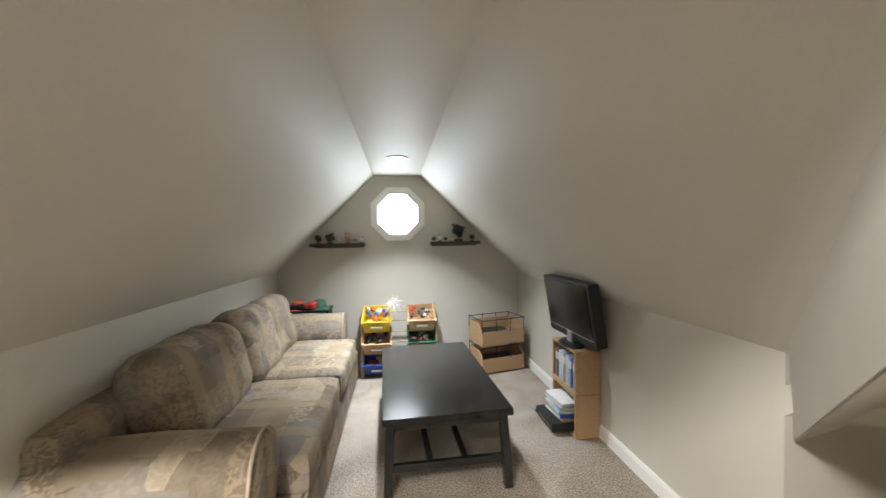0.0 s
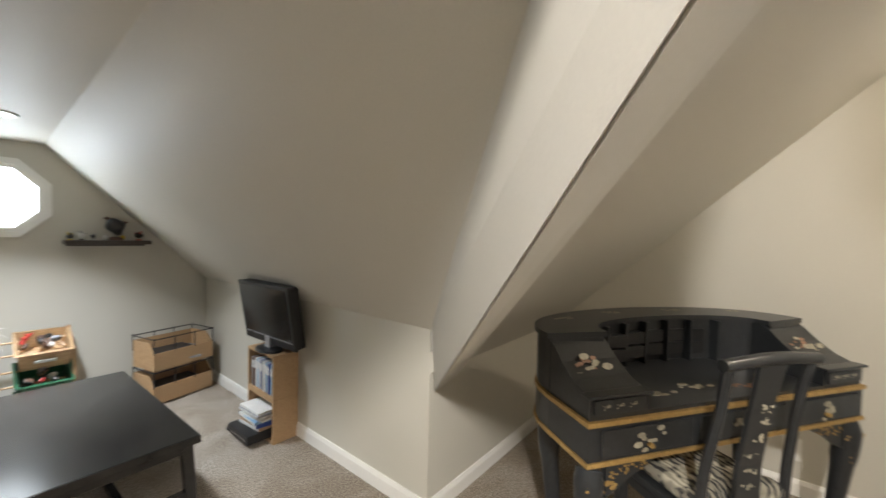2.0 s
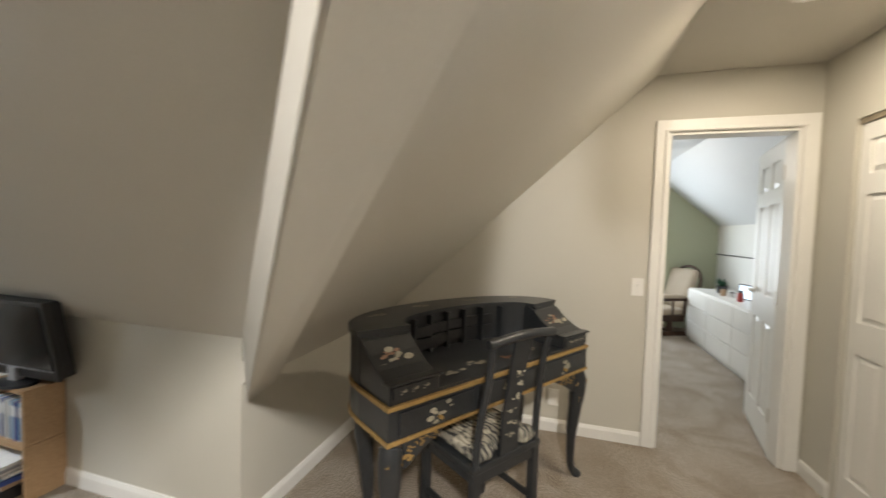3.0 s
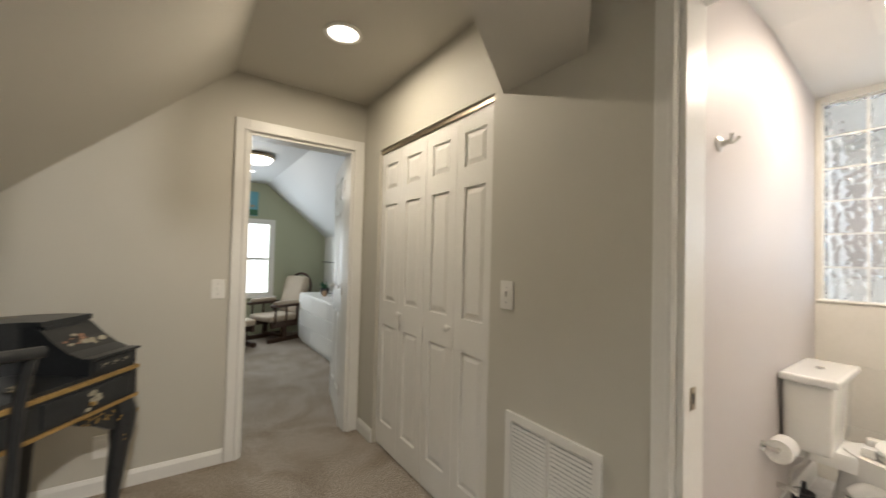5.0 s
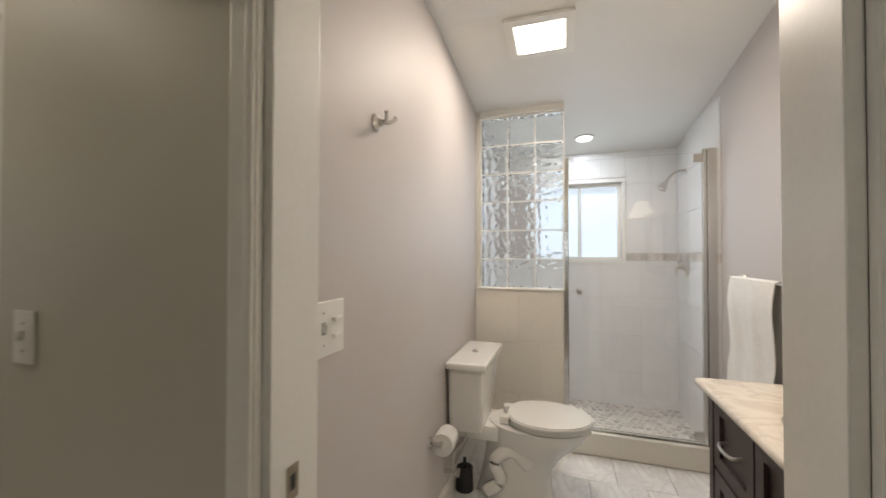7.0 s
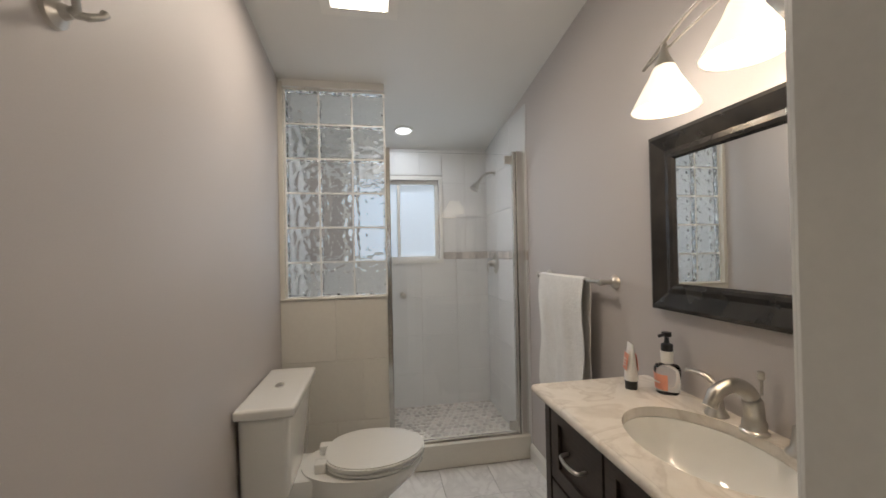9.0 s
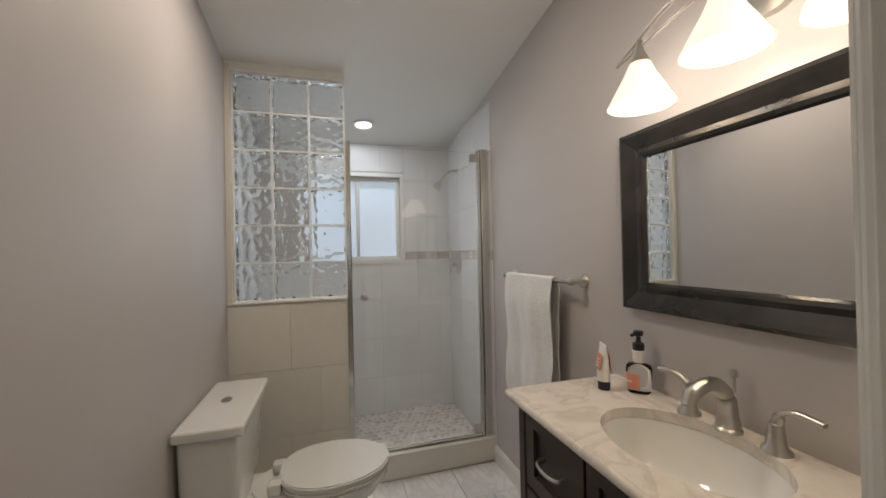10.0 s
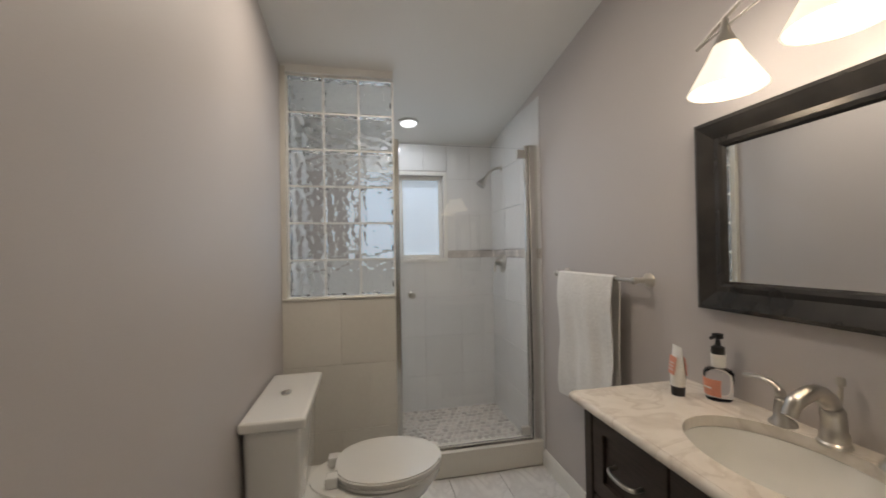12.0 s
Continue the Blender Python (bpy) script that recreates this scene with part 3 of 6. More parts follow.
downlight((-0.04, 2.93, CZ - 0.001), 0.085, M_lampcool, "white recessed downlight, lit, in the attic ceiling", "downlights")
downlight((1.80, -1.18, HZ - 0.001), 0.095, M_lamp, "white recessed downlight, lit, in the hall ceiling", "downlights")
# Unseen fixture added to go with the landing fill lamp.
lt = downlight((-0.75, -0.57, 2.185), 0.095, M_lamp, "unseen recessed downlight added over the landing as a fill lamp", "downlights")
lt.matrix_world = pose(-0.75, -0.57, main_z(-0.57) - 0.004, 42.5, 0, 0)
t = downlight((-0.2, -4.32, bath_z(-4.32) - 0.006), 0.075, M_lampcool, "chrome-rimmed recessed downlight, lit, over the shower", "downlights")
t.matrix_world = pose(-0.2, -4.32, bath_z(-4.32) - 0.004, 8.5, 0, 0)
downlight((5.5, -1.25, 2.359), 0.09, M_lampcool, "white recessed downlight, lit, in the bedroom", "downlights")
t = thing("ceiling_light", pose(4.55, -1.2, 2.36), "domed glass bedroom ceiling light with a bronze rim", "ceiling light")
part("rim", lathe([(0.17, 0), (0.19, -0.02), (0.18, -0.04), (0.15, -0.045), (0.15, 0)]), M_brass, t, "bronze rim", True)
part("dome", lathe([(0.165, -0.03), (0.155, -0.06), (0.12, -0.09), (0.06, -0.108), (0.001, -0.112)]), M_lamp, t, "lit white glass dome", True)
t = thing("exhaust_fan_light", pose(0.067, -3.085, bath_z(-3.085) - 0.006, 8.5), "square white exhaust fan with a lit panel", "ceiling light")
part("grille", holed([(-0.165, -0.145, 0), (0.165, -0.145, 0), (0.165, 0.145, 0), (-0.165, 0.145, 0)], [(-0.122, -0.102, 0), (0.122, -0.102, 0), (0.122, 0.102, 0), (-0.122, 0.102, 0)], (0, 0, -0.016)), M_white, t)
part("panel", box((-0.122, -0.102, -0.010), (0.122, 0.102, -0.002)), M_lamp, t, "glowing translucent panel")


# ---------------------------------------------------------------- play room
def sofa():
    L = 2.30
    t = thing("sofa", pose(-0.86, 2.38, 0), "worn beige and grey patchwork-upholstered sofa with rolled arms", "sofa")
    part("base", box((-0.36, -L / 2 + 0.06, 0.03), (0.42, L / 2 - 0.06, 0.27), 0.02), M_sofa, t)
    part("skirt", box((0.40, -L / 2 + 0.03, 0.015), (0.435, L / 2 - 0.03, 0.25), 0.012), M_sofa, t)
    part("back", puff((-0.40, -L / 2 + 0.05, 0.05), (-0.22, L / 2 - 0.05, 0.70), 0.8, 0.006, 5), M_sofa, t, "", True)
    for k, s in enumerate((-1, 1)):
        y = s * (L / 2 - 0.14)
        arm = bmesh.new()
        n = 28
        prof = []
        for i in range(n + 1):
            a = math.pi * (-0.35 + 1.7 * i / n)
            prof.append((0.155 * math.cos(a), 0.455 + 0.165 * math.sin(a)))
        prof = [(prof[0][0] * 0.8, 0.05)] + prof + [(prof[-1][0] * 0.8, 0.05)]
        rings = []
        for x, sc in ((-0.38, 0.97), (-0.2, 1.0), (0.0, 1.01), (0.18, 1.0), (0.29, 0.99), (0.325, 0.94), (0.34, 0.85)):
            rings.append([arm.verts.new((x, y + py * sc + 0.004 * noise.noise((x * 6, py * 9, k)), 0.05 + (pz - 0.05) * (1 - (1 - sc) * 0.4) + 0.008 * noise.noise((x * 5, py * 7, k + 3)))) for py, pz in prof])
        for u, v in zip(rings, rings[1:]):
            for i in range(len(prof)):
                arm.faces.new((u[i], u[(i + 1) % len(prof)], v[(i + 1) % len(prof)], v[i]))
        arm.faces.new(rings[0])
        arm.faces.new(rings[-1])
        a = part("arm", arm, M_sofa, t, "", True)
        part("piping", sweep([(0.332, y + py * 0.95, pz) for py, pz in prof[1:-1]], 0.006, 8), M_cream, a, "pale welt piping", True)
    for k, (y0, y1) in enumerate(((-0.86, 0.0), (0.0, 0.86))):
        part("seat_cushion", puff((-0.24, y0 + 0.004, 0.25), (0.455, y1 - 0.004, 0.445), 0.5, 0.012, k + 1), M_sofa, t, "", True)
    for k, (y0, y1, z1) in enumerate(((-0.83, -0.09, 0.80), (-0.12, 0.42, 0.80), (0.36, 0.84, 0.84))):
        b = puff((-0.13, y0, -0.21), (0.13, y1, 0.24), 0.85, 0.02, k + 11, 12)
        bmesh.ops.transform(b, matrix=Matrix.Translation((-0.15, 0, 0.60)) @ Euler((0.0, radians(-16), 0)).to_matrix().to_4x4(), verts=b.verts)
        part("back_cushion", b, M_sofa, t, "", True)


sofa()


def coffee_table():
    t = thing("coffee_table", pose(0.165, 2.39, 0, 0, 0, 2), "black lacquered wooden coffee table with splayed legs and worn top", "coffee table")
    part("tabletop", box((-0.325, -0.60, 0.385), (0.325, 0.60, 0.42), 0.006), M_lacq, t)
    for x in (-1, 1):
        for y in (-1, 1):
            leg = bmesh.new()
            bmesh.ops.create_cube(leg, size=1)
            for v in leg.verts:
                top = v.co.z > 0
                v.co = Vector((x * (0.285 + (0 if top else 0.02)) + v.co.x * 0.042, y * (0.54 + (0 if top else 0.02)) + v.co.y * 0.042, 0.386 if top else 0))
            bmesh.ops.bevel(leg, geom=leg.edges[:], offset=0.003, segments=1, affect="EDGES")
            part("leg", leg, M_lacq, t)
    for y in (-0.54, 0.54):
        part("apron", box((-0.27, y - 0.012, 0.335), (0.27, y + 0.012, 0.386), 0.002), M_lacq, t)
        part("stretcher", box((-0.285, y - 0.014, 0.13), (0.285, y + 0.014, 0.165), 0.003), M_lacq, t)
    for x in (-0.285, 0.285):
        part("apron", box((x - 0.012, -0.52, 0.335), (x + 0.012, 0.52, 0.386), 0.002), M_lacq, t)
    for x in (-0.09, 0.09):
        part("stretcher", box((x - 0.016, -0.53, 0.135), (x + 0.016, 0.53, 0.16), 0.003), M_lacq, t)


coffee_table()


def crate(z, name_label):
    """An open-fronted cube shelf; its opening faces -x."""
    t = thing("cube_shelf", pose(1.113, 2.375, z), name_label, "shelf", "stacked cube shelves")
    w, d, h, k = 0.35, 0.165, 0.275, 0.018
    for nm, lo, hi in (("top", (-d / 2, -w / 2, h - k), (d / 2, w / 2, h)), ("bottom", (-d / 2, -w / 2, 0), (d / 2, w / 2, k)), ("side_panel", (-d / 2, -w / 2, k), (d / 2, -w / 2 + k, h - k)),
                       ("side_panel", (-d / 2, w / 2 - k, k), (d / 2, w / 2, h - k)), ("back_panel", (d / 2 - 0.01, -w / 2 + k, k), (d / 2, w / 2 - k, h - k))):
        part(nm, box(lo, hi, 0.002), M_card, t)


crate(0.0, "oak cube shelf with books and a black player, stacked")
crate(0.277, "oak cube shelf full of disc cases, stacked on another")
rnd = random.Random(4)
y = 2.375 - 0.155
while y < 2.375 + 0.138:
    w = rnd.uniform(0.013, 0.017)
    t = thing("disc_case", pose(1.105 + rnd.uniform(-0.004, 0.006), y, 0.296), "slim coloured disc case standing in the cube shelf", "disc case", "disc cases")
    m = rnd.choice([M_lblue, M_grey, M_paper, M_brown, M_blue, M_tan, M_grey])
    part("case", box((-0.065, 0, 0), (0.065, w, 0.19), 0.001), m, t)
    part("label_strip", box((-0.0665, 0.002, 0.12), (-0.065, w - 0.002, 0.17)), M_paper, t)
    y += w + 0.001
t = thing("media_player", pose(1.035, 2.395, 0.02), "black media player slid out of the lower cube shelf", "media player")
part("body", box((-0.13, -0.13, 0), (0.12, 0.15, 0.055), 0.006), M_black, t)
part("stripe", box((-0.132, -0.1, 0.02), (-0.13, 0.1, 0.024)), M_silver, t)
z = 0.075
for k, (m, h) in enumerate(((M_tan, 0.022), (M_blue, 0.024), (M_lblue, 0.014), (M_paper, 0.012), (M_paper, 0.016), (M_grey, 0.012), (M_paper, 0.014))):
    t = thing("book", pose(1.06 + 0.012 * math.sin(k * 2.1), 2.395 + 0.008 * math.cos(k * 3), z, 0, 0, rnd.uniform(-9, 9)), "book lying in a stack on the media player", "book", "stacked books")
    part("cover", box((-0.09, -0.12, 0), (0.08, 0.115, h), 0.001), m, t)
    part("pages", box((-0.0915, -0.115, 0.002), (-0.0895, 0.11, h - 0.002)), M_paper, t)
    z += h + 0.0005
t = thing("power_cable", pose(0, 0, 0), "black power cable on the carpet by the shelf", "cable")
part("cord", sweep(curve_pts([(1.08, 2.59, 0.005), (0.99, 2.66, 0.008), (0.92, 2.60, 0.006), (0.98, 2.57, 0.012), (1.04, 2.61, 0.10), (1.13, 2.60, 0.20), (1.18, 2.60, 0.25)]), 0.004, 8), M_black, t, "", True)


def tv():
    t = thing("television", pose(1.08, 2.36, 0.553, 0, 0, 2), "black flat-screen television on a tilted stand, switched off", "television")
    b = lathe([(0.001, 0), (0.09, 0), (0.085, 0.012), (0.03, 0.02), (0.001, 0.022)])
    bmesh.ops.scale(b, vec=(0.8, 1.3, 1), verts=b.verts)
    part("stand_base", b, M_black, t, "", True)
    part("stand_neck", box((-0.015, -0.03, 0.015), (0.02, 0.03, 0.09), 0.006), M_grey, t)
    tilt = Matrix.Translation((0.0, 0, 0.235)) @ Euler((0, radians(-9), 0)).to_matrix().to_4x4()
    for nm, lo, hi, m, bv in (("cabinet", (-0.01, -0.30, -0.19), (0.05, 0.30, 0.20), M_black, 0.01), ("bezel", (-0.028, -0.305, -0.195), (-0.008, 0.305, 0.205), M_black, 0.006),
                              ("screen", (-0.0305, -0.28, -0.135), (-0.027, 0.28, 0.185), M_screen, 0.0), ("trim_line", (-0.0305, -0.28, -0.146), (-0.027, 0.28, -0.141), M_grey, 0.0)):
        b = box(lo, hi, bv)
        bmesh.ops.transform(b, matrix=tilt, verts=b.verts)
        part(nm, b, m, t)


tv()


def tub(m, parent, x, z, tilt=-22):
    """A sloping toy tub, open at the top, its lip to -y."""
    outer = [(-0.125, -0.17), (0.125, -0.17), (0.125, 0.10), (-0.125, 0.10)]
    b = bmesh.new()
    h = 0.125
    o0 = [b.verts.new((p[0] * 0.88, p[1] * 0.9, 0)) for p in outer]
    o1 = [b.verts.new((p[0], p[1], h)) for p in outer]
    lip = [b.verts.new((p[0] * 1.08, p[1] * 1.06, h)) for p in outer]
    i1 = [b.verts.new((p[0] * 0.95, p[1] * 0.95, h)) for p in outer]
    i0 = [b.verts.new((p[0] * 0.83, p[1] * 0.85, 0.006)) for p in outer]
    for u, v in ((o0, o1), (o1, lip), (lip, i1), (i1, i0)):
        for k in range(4):
            b.faces.new((u[k], u[(k + 1) % 4], v[(k + 1) % 4], v[k]))
    b.faces.new(o0)
    b.faces.new(i0)
    tm = Matrix.Translation((x, 0, z)) @ Euler((radians(-tilt), 0, 0)).to_matrix().to_4x4()
    bmesh.ops.transform(b, matrix=tm, verts=b.verts)
    tb = part("tub", b, m, parent, "", False)
    g = box((-0.05, -0.186, 0.06), (0.05, -0.176, 0.078), 0.002)
    bmesh.ops.transform(g, matrix=tm, verts=g.verts)
    part("label_slot", g, M_paper, tb)
    return tm


def toy_bits(base, m, n, seed, mats):
    r = random.Random(seed)
    for k in range(n):
        p = base @ m @ Vector((r.uniform(-0.09, 0.09), r.uniform(-0.13, 0.06), 0.095 + r.uniform(0, 0.03)))
        t = thing("toy", pose(*p, r.uniform(0, 60), r.uniform(0, 60), r.uniform(0, 360)), "small plastic toy lying in a storage tub", "toy", "toys in tubs")
        s = r.uniform(0.018, 0.034)
        if k % 3 == 0:
            b = box((-s, -s * 0.6, -s * 0.5), (s, s * 0.6, s * 0.5), s * 0.2)
            box((-s * 0.4, -s * 0.4, s * 0.3), (s * 0.6, s * 0.4, s * 0.9), s * 0.2, b)
            part("body", b, r.choice(mats), t)
            for wx in (-0.6, 0.6):
                part("wheel", cyl((wx * s, -s * 0.75, -s * 0.4), (wx * s, s * 0.75, -s * 0.4), s * 0.33, n=12), M_black, t)
        elif k % 3 == 1:
            part("body", lathe([(0.001, -s), (s * 0.5, -s), (s * 0.35, -s * 0.2), (s * 0.6, s * 0.2), (s * 0.2, s * 0.55), (s * 0.4, s * 0.9), (0.001, s * 1.3)], 12), r.choice(mats), t, "", True)
        else:
            b = bmesh.new()
            bmesh.ops.create_icosphere(b, subdivisions=2, radius=s)
            for v in b.verts:
                v.co *= 1 + 0.35 * noise.noise(v.co * 40 + Vector((k, seed, 0)))
            part("body", b, r.choice(mats), t, "", True)


def toy_rack():
    m = pose(-0.045, 3.60, 0)
    t = thing("toy_rack", m, "pine toy storage rack with two columns of sloping tubs", "toy rack")
    for x in (-0.34, 0.34):
        b = prism([(x - 0.009, -0.16, 0), (x - 0.009, -0.12, 0), (x - 0.009, 0.13, 0.62), (x - 0.009, 0.10, 0.62)], (0.018, 0, 0))
        part("side_rail", b, M_pine, t)
        part("side_post", box((x - 0.009, 0.10, 0), (x + 0.009, 0.135, 0.62), 0.002), M_pine, t)
        part("front_post", box((x - 0.009, -0.165, 0), (x + 0.009, -0.13, 0.52), 0.002), M_pine, t)
    for z in (0.10, 0.19, 0.29, 0.38, 0.48, 0.56):
        part("dowel", cyl((-0.335, -0.10 + 0.25 * z, z), (0.335, -0.10 + 0.25 * z, z), 0.007, n=10), M_pine, t)
    for i, (x, col) in enumerate(((-0.205, (M_yellow, M_pine, M_blue)), (0.205, (M_pine, M_gbin, M_gbin)))):
        for k, (z, cm) in enumerate(zip((0.47, 0.27, 0.08), col)):
            tm = tub(cm, t, x, z)
            toy_bits(m, tm, 9 if k else 11, 10 * i + k, [M_tan, M_brown, M_paper, M_red, M_grey, M_black] if i else ([M_paper, M_white, M_blue, M_orange] if k == 0 else [M_blue, M_black, M_red, M_tan]))


toy_rack()
t = thing("pom_pom", pose(-0.09, 3.48, 0.66), "white and green shredded pom-pom spilling from a tub", "toy")
b = bmesh.new()
r = random.Random(7)
for k in range(70):
    d = Vector((r.gauss(0, 0.5), r.gauss(0, 0.5) - 0.3, r.gauss(0.4, 0.7))).normalized()
    join(b, sweep([(0, 0, 0), d * 0.05, d * r.uniform(0.07, 0.12) - Vector((0, 0, 0.03))], [0.003, 0.003, 0.001], 4))
part("strands", b, M_paper, t)


def stack_bin(z, label, k):
    t = thing("wooden_bin", pose(0.88, 3.52, z, 0, 0, 14), label, "storage bin", "stacked wooden bins")
    w, d, h = 0.44, 0.28, 0.20
    part("floor", box((-w / 2, -d / 2, 0), (w / 2, d / 2, 0.01)), M_card, t)
    part("front", box((-w / 2, -d / 2, 0.01), (w / 2, -d / 2 + 0.01, 0.13), 0.002), M_card, t)
    part("back", box((-w / 2, d / 2 - 0.01, 0.01), (w / 2, d / 2, h), 0.002), M_card, t)
    for x in (-w / 2, w / 2 - 0.01):
        part("side", prism([(x, -d / 2 + 0.01, 0.01), (x, d / 2 - 0.01, 0.01), (x, d / 2 - 0.01, h), (x, -d / 2 + 0.08, h), (x, -d / 2 + 0.01, 0.13)], (0.01, 0, 0)), M_card, t)
    for x0, y0, x1, y1 in ((-w / 2, -d / 2, w / 2, -d / 2), (-w / 2, d / 2, w / 2, d / 2), (-w / 2, -d / 2, -w / 2, d / 2), (w / 2, -d / 2, w / 2, d / 2)):
        zz = h + 0.035
        part("rail", cyl((x0, y0, zz), (x1, y1, zz), 0.004, n=8), M_black, t, "thin black wire rail")
    for x in (-w / 2, -w / 6, w / 6, w / 2):
        for yy in (-d / 2, d / 2):
            part("rail_post", cyl((x, yy, 0.12), (x, yy, h + 0.045), 0.004, n=8), M_black, t, "thin black wire post")
    return t


stack_bin(0.015, "oak storage bin with black wire rails, stacked below", 0)
stack_bin(0.265, "oak storage bin with black wire rails holding magazines, stacked on top", 1)
for k in range(6):
    t = thing("magazine", pose(0.87 + 0.03 * math.sin(k * 2), 3.51 + 0.02 * math.cos(k * 3), 0.275 + 0.018 * k + (0 if k < 6 else 0), 0, 0, 14 + 12 * math.sin(k * 5)), "magazine lying in the wooden bin", "magazine", "magazines")
    part("cover", box((-0.13, -0.10, 0), (0.13, 0.10, 0.017), 0.002), (M_paper, M_grey, M_black)[k % 3], t)
t = thing("game_console", pose(0.87, 3.52, 0.028, 0, 0, 14), "black device lying in the lower wooden bin", "device")
part("body", box((-0.17, -0.10, 0), (0.17, 0.10, 0.09), 0.012), M_black, t)

# hats behind the sofa arm
t = thing("side_table", pose(-0.95, 3.655, 0), "small black table in the corner behind the sofa arm", "side table")
part("tabletop", box((-0.27, -0.12, 0.60), (0.27, 0.12, 0.62), 0.004), M_black, t)
for x in (-0.25, 0.25):
    for yy in (-0.10, 0.10):
        part("leg", cyl((x, yy, 0), (x, yy, 0.60), 0.010, n=10), M_black, t)
HAT = [(0.125, 0), (0.125, 0.006), (0.08, 0.012), (0.075, 0.06), (0.06, 0.085), (0.03, 0.092), (0.001, 0.093)]
for x, m, s, lab in ((-0.98, M_orange, 0.72, "orange felt toy hat on the side table"), (-0.78, M_gfelt, 0.80, "green felt toy hat on the side table")):
    t = thing("hat", pose(x, 3.63, 0.62), lab, "hat", "hats")
    part("crown", lathe([(r_ * s, z_ * s * 1.2) for r_, z_ in HAT]), m, t, "", True)
    part("band", lathe([(0.0765 * s, 0.020), (0.078 * s, 0.020), (0.078 * s, 0.034), (0.0765 * s, 0.034)]), M_black, t)
t = thing("cloth_bundle", pose(-0.93, 3.60, 0.62), "crumpled red and black cloth beside the hats", "cloth")
part("fold", puff((-0.16, -0.05, 0), (0.13, 0.05, 0.05), 0.9, 0.03, 21, 8), M_black, t, "", True)
part("red_fold", puff((0.02, -0.07, 0), (0.13, -0.01, 0.07), 0.9, 0.03, 22, 8), M_red, t, "red fold", True)


def wall_shelf(x0, x1, lab):
    t = thing("wall_shelf", pose((x0 + x1) / 2, NY, 1.20), lab, "wall shelf", "wall shelves")
    w = (x1 - x0) / 2
    part("board", box((-w, -0.13, -0.005), (w, 0, 0.025), 0.003), M_espresso, t)
    part("bracket", box((-w + 0.02, -0.012, -0.02), (w - 0.02, 0, -0.005)), M_espresso, t)
    return t


wall_shelf(-0.87, -0.36, "dark floating wall shelf with toy figures on it")
wall_shelf(0.275, 0.77, "dark floating wall shelf with toy figures on it")
TOYS = [(-0.80, 0.085, M_brown, M_red), (-0.69, 0.10, M_brown, M_black), (-0.60, 0.045, M_paper, M_grey), (-0.52, 0.10, M_cream, M_orange), (-0.455, 0.05, M_grey, M_paper), (-0.40, 0.06, M_paper, M_gfelt),
        (0.31, 0.055, M_black, M_yellow), (0.37, 0.065, M_paper, M_black), (0.43, 0.045, M_black, M_grey), (0.50, 0.04, M_paper, M_grey), (0.56, 0.17, M_black, M_brown), (0.60, 0.04, M_yellow, M_yellow), (0.70, 0.07, M_black, M_red)]
for k, (x, h, m1, m2) in enumerate(TOYS):
    t = thing("toy_figure", pose(x, NY - 0.065, 1.2255, 0, 0, 40 * k), "small toy figure standing on the wall shelf", "toy", "toy figures")
    part("base", lathe([(0.001, 0), (h * 0.28, 0), (h * 0.24, h * 0.12), (h * 0.09, h * 0.16), (0.001, h * 0.16)], 14), m2, t)
    b = bmesh.new()
    bmesh.ops.create_icosphere(b, subdivisions=3, radius=h * 0.36)
    for v in b.verts:
        v.co = v.co * (1 + 0.5 * noise.noise(v.co * (2.2 / h * 1.2) + Vector((k * 3, 0, 0)))) + Vector((0, 0, h * 0.58))
    part("body", b, m1, t, "", True)
    b = bmesh.new()
    for j in range(4):
        a = j * 1.7 + k
        join(b, sweep([(0, 0, h * 0.6), (h * 0.3 * math.cos(a), h * 0.3 * math.sin(a), h * (0.7 + 0.1 * j)), (h * 0.42 * math.cos(a), h * 0.42 * math.sin(a), h * (0.75 + 0.07 * j))], [h * 0.09, h * 0.07, h * 0.03], 6))
    part("limb", b, m2, t, "", True)


# ---------------------------------------------------------------- desk niche
def flower(bm, p, u, v, r, seed):
    """A small inlaid spray: petals, leaves and a stem, 1 mm proud of the surface spanned by u and v."""
    q = random.Random(seed)
    p, u, v = Vector(p), Vector(u).normalized(), Vector(v).normalized()
    w = u.cross(v)
    for k in range(9):
        a, d = q.uniform(0, 6.28), r * q.uniform(0.1, 0.95)
        c = p + u * d * math.cos(a) * 1.5 + v * d * math.sin(a) * 0.8
        s, b = r * q.uniform(0.16, 0.34), q.uniform(0, 3.1)
        ring = [c + (u * math.cos(t) * s + v * math.sin(t) * s * 0.6) * 1.0 for t in (b + 6.283 * j / 7 for j in range(7))]
        join(bm, prism(ring, w * 0.0016))


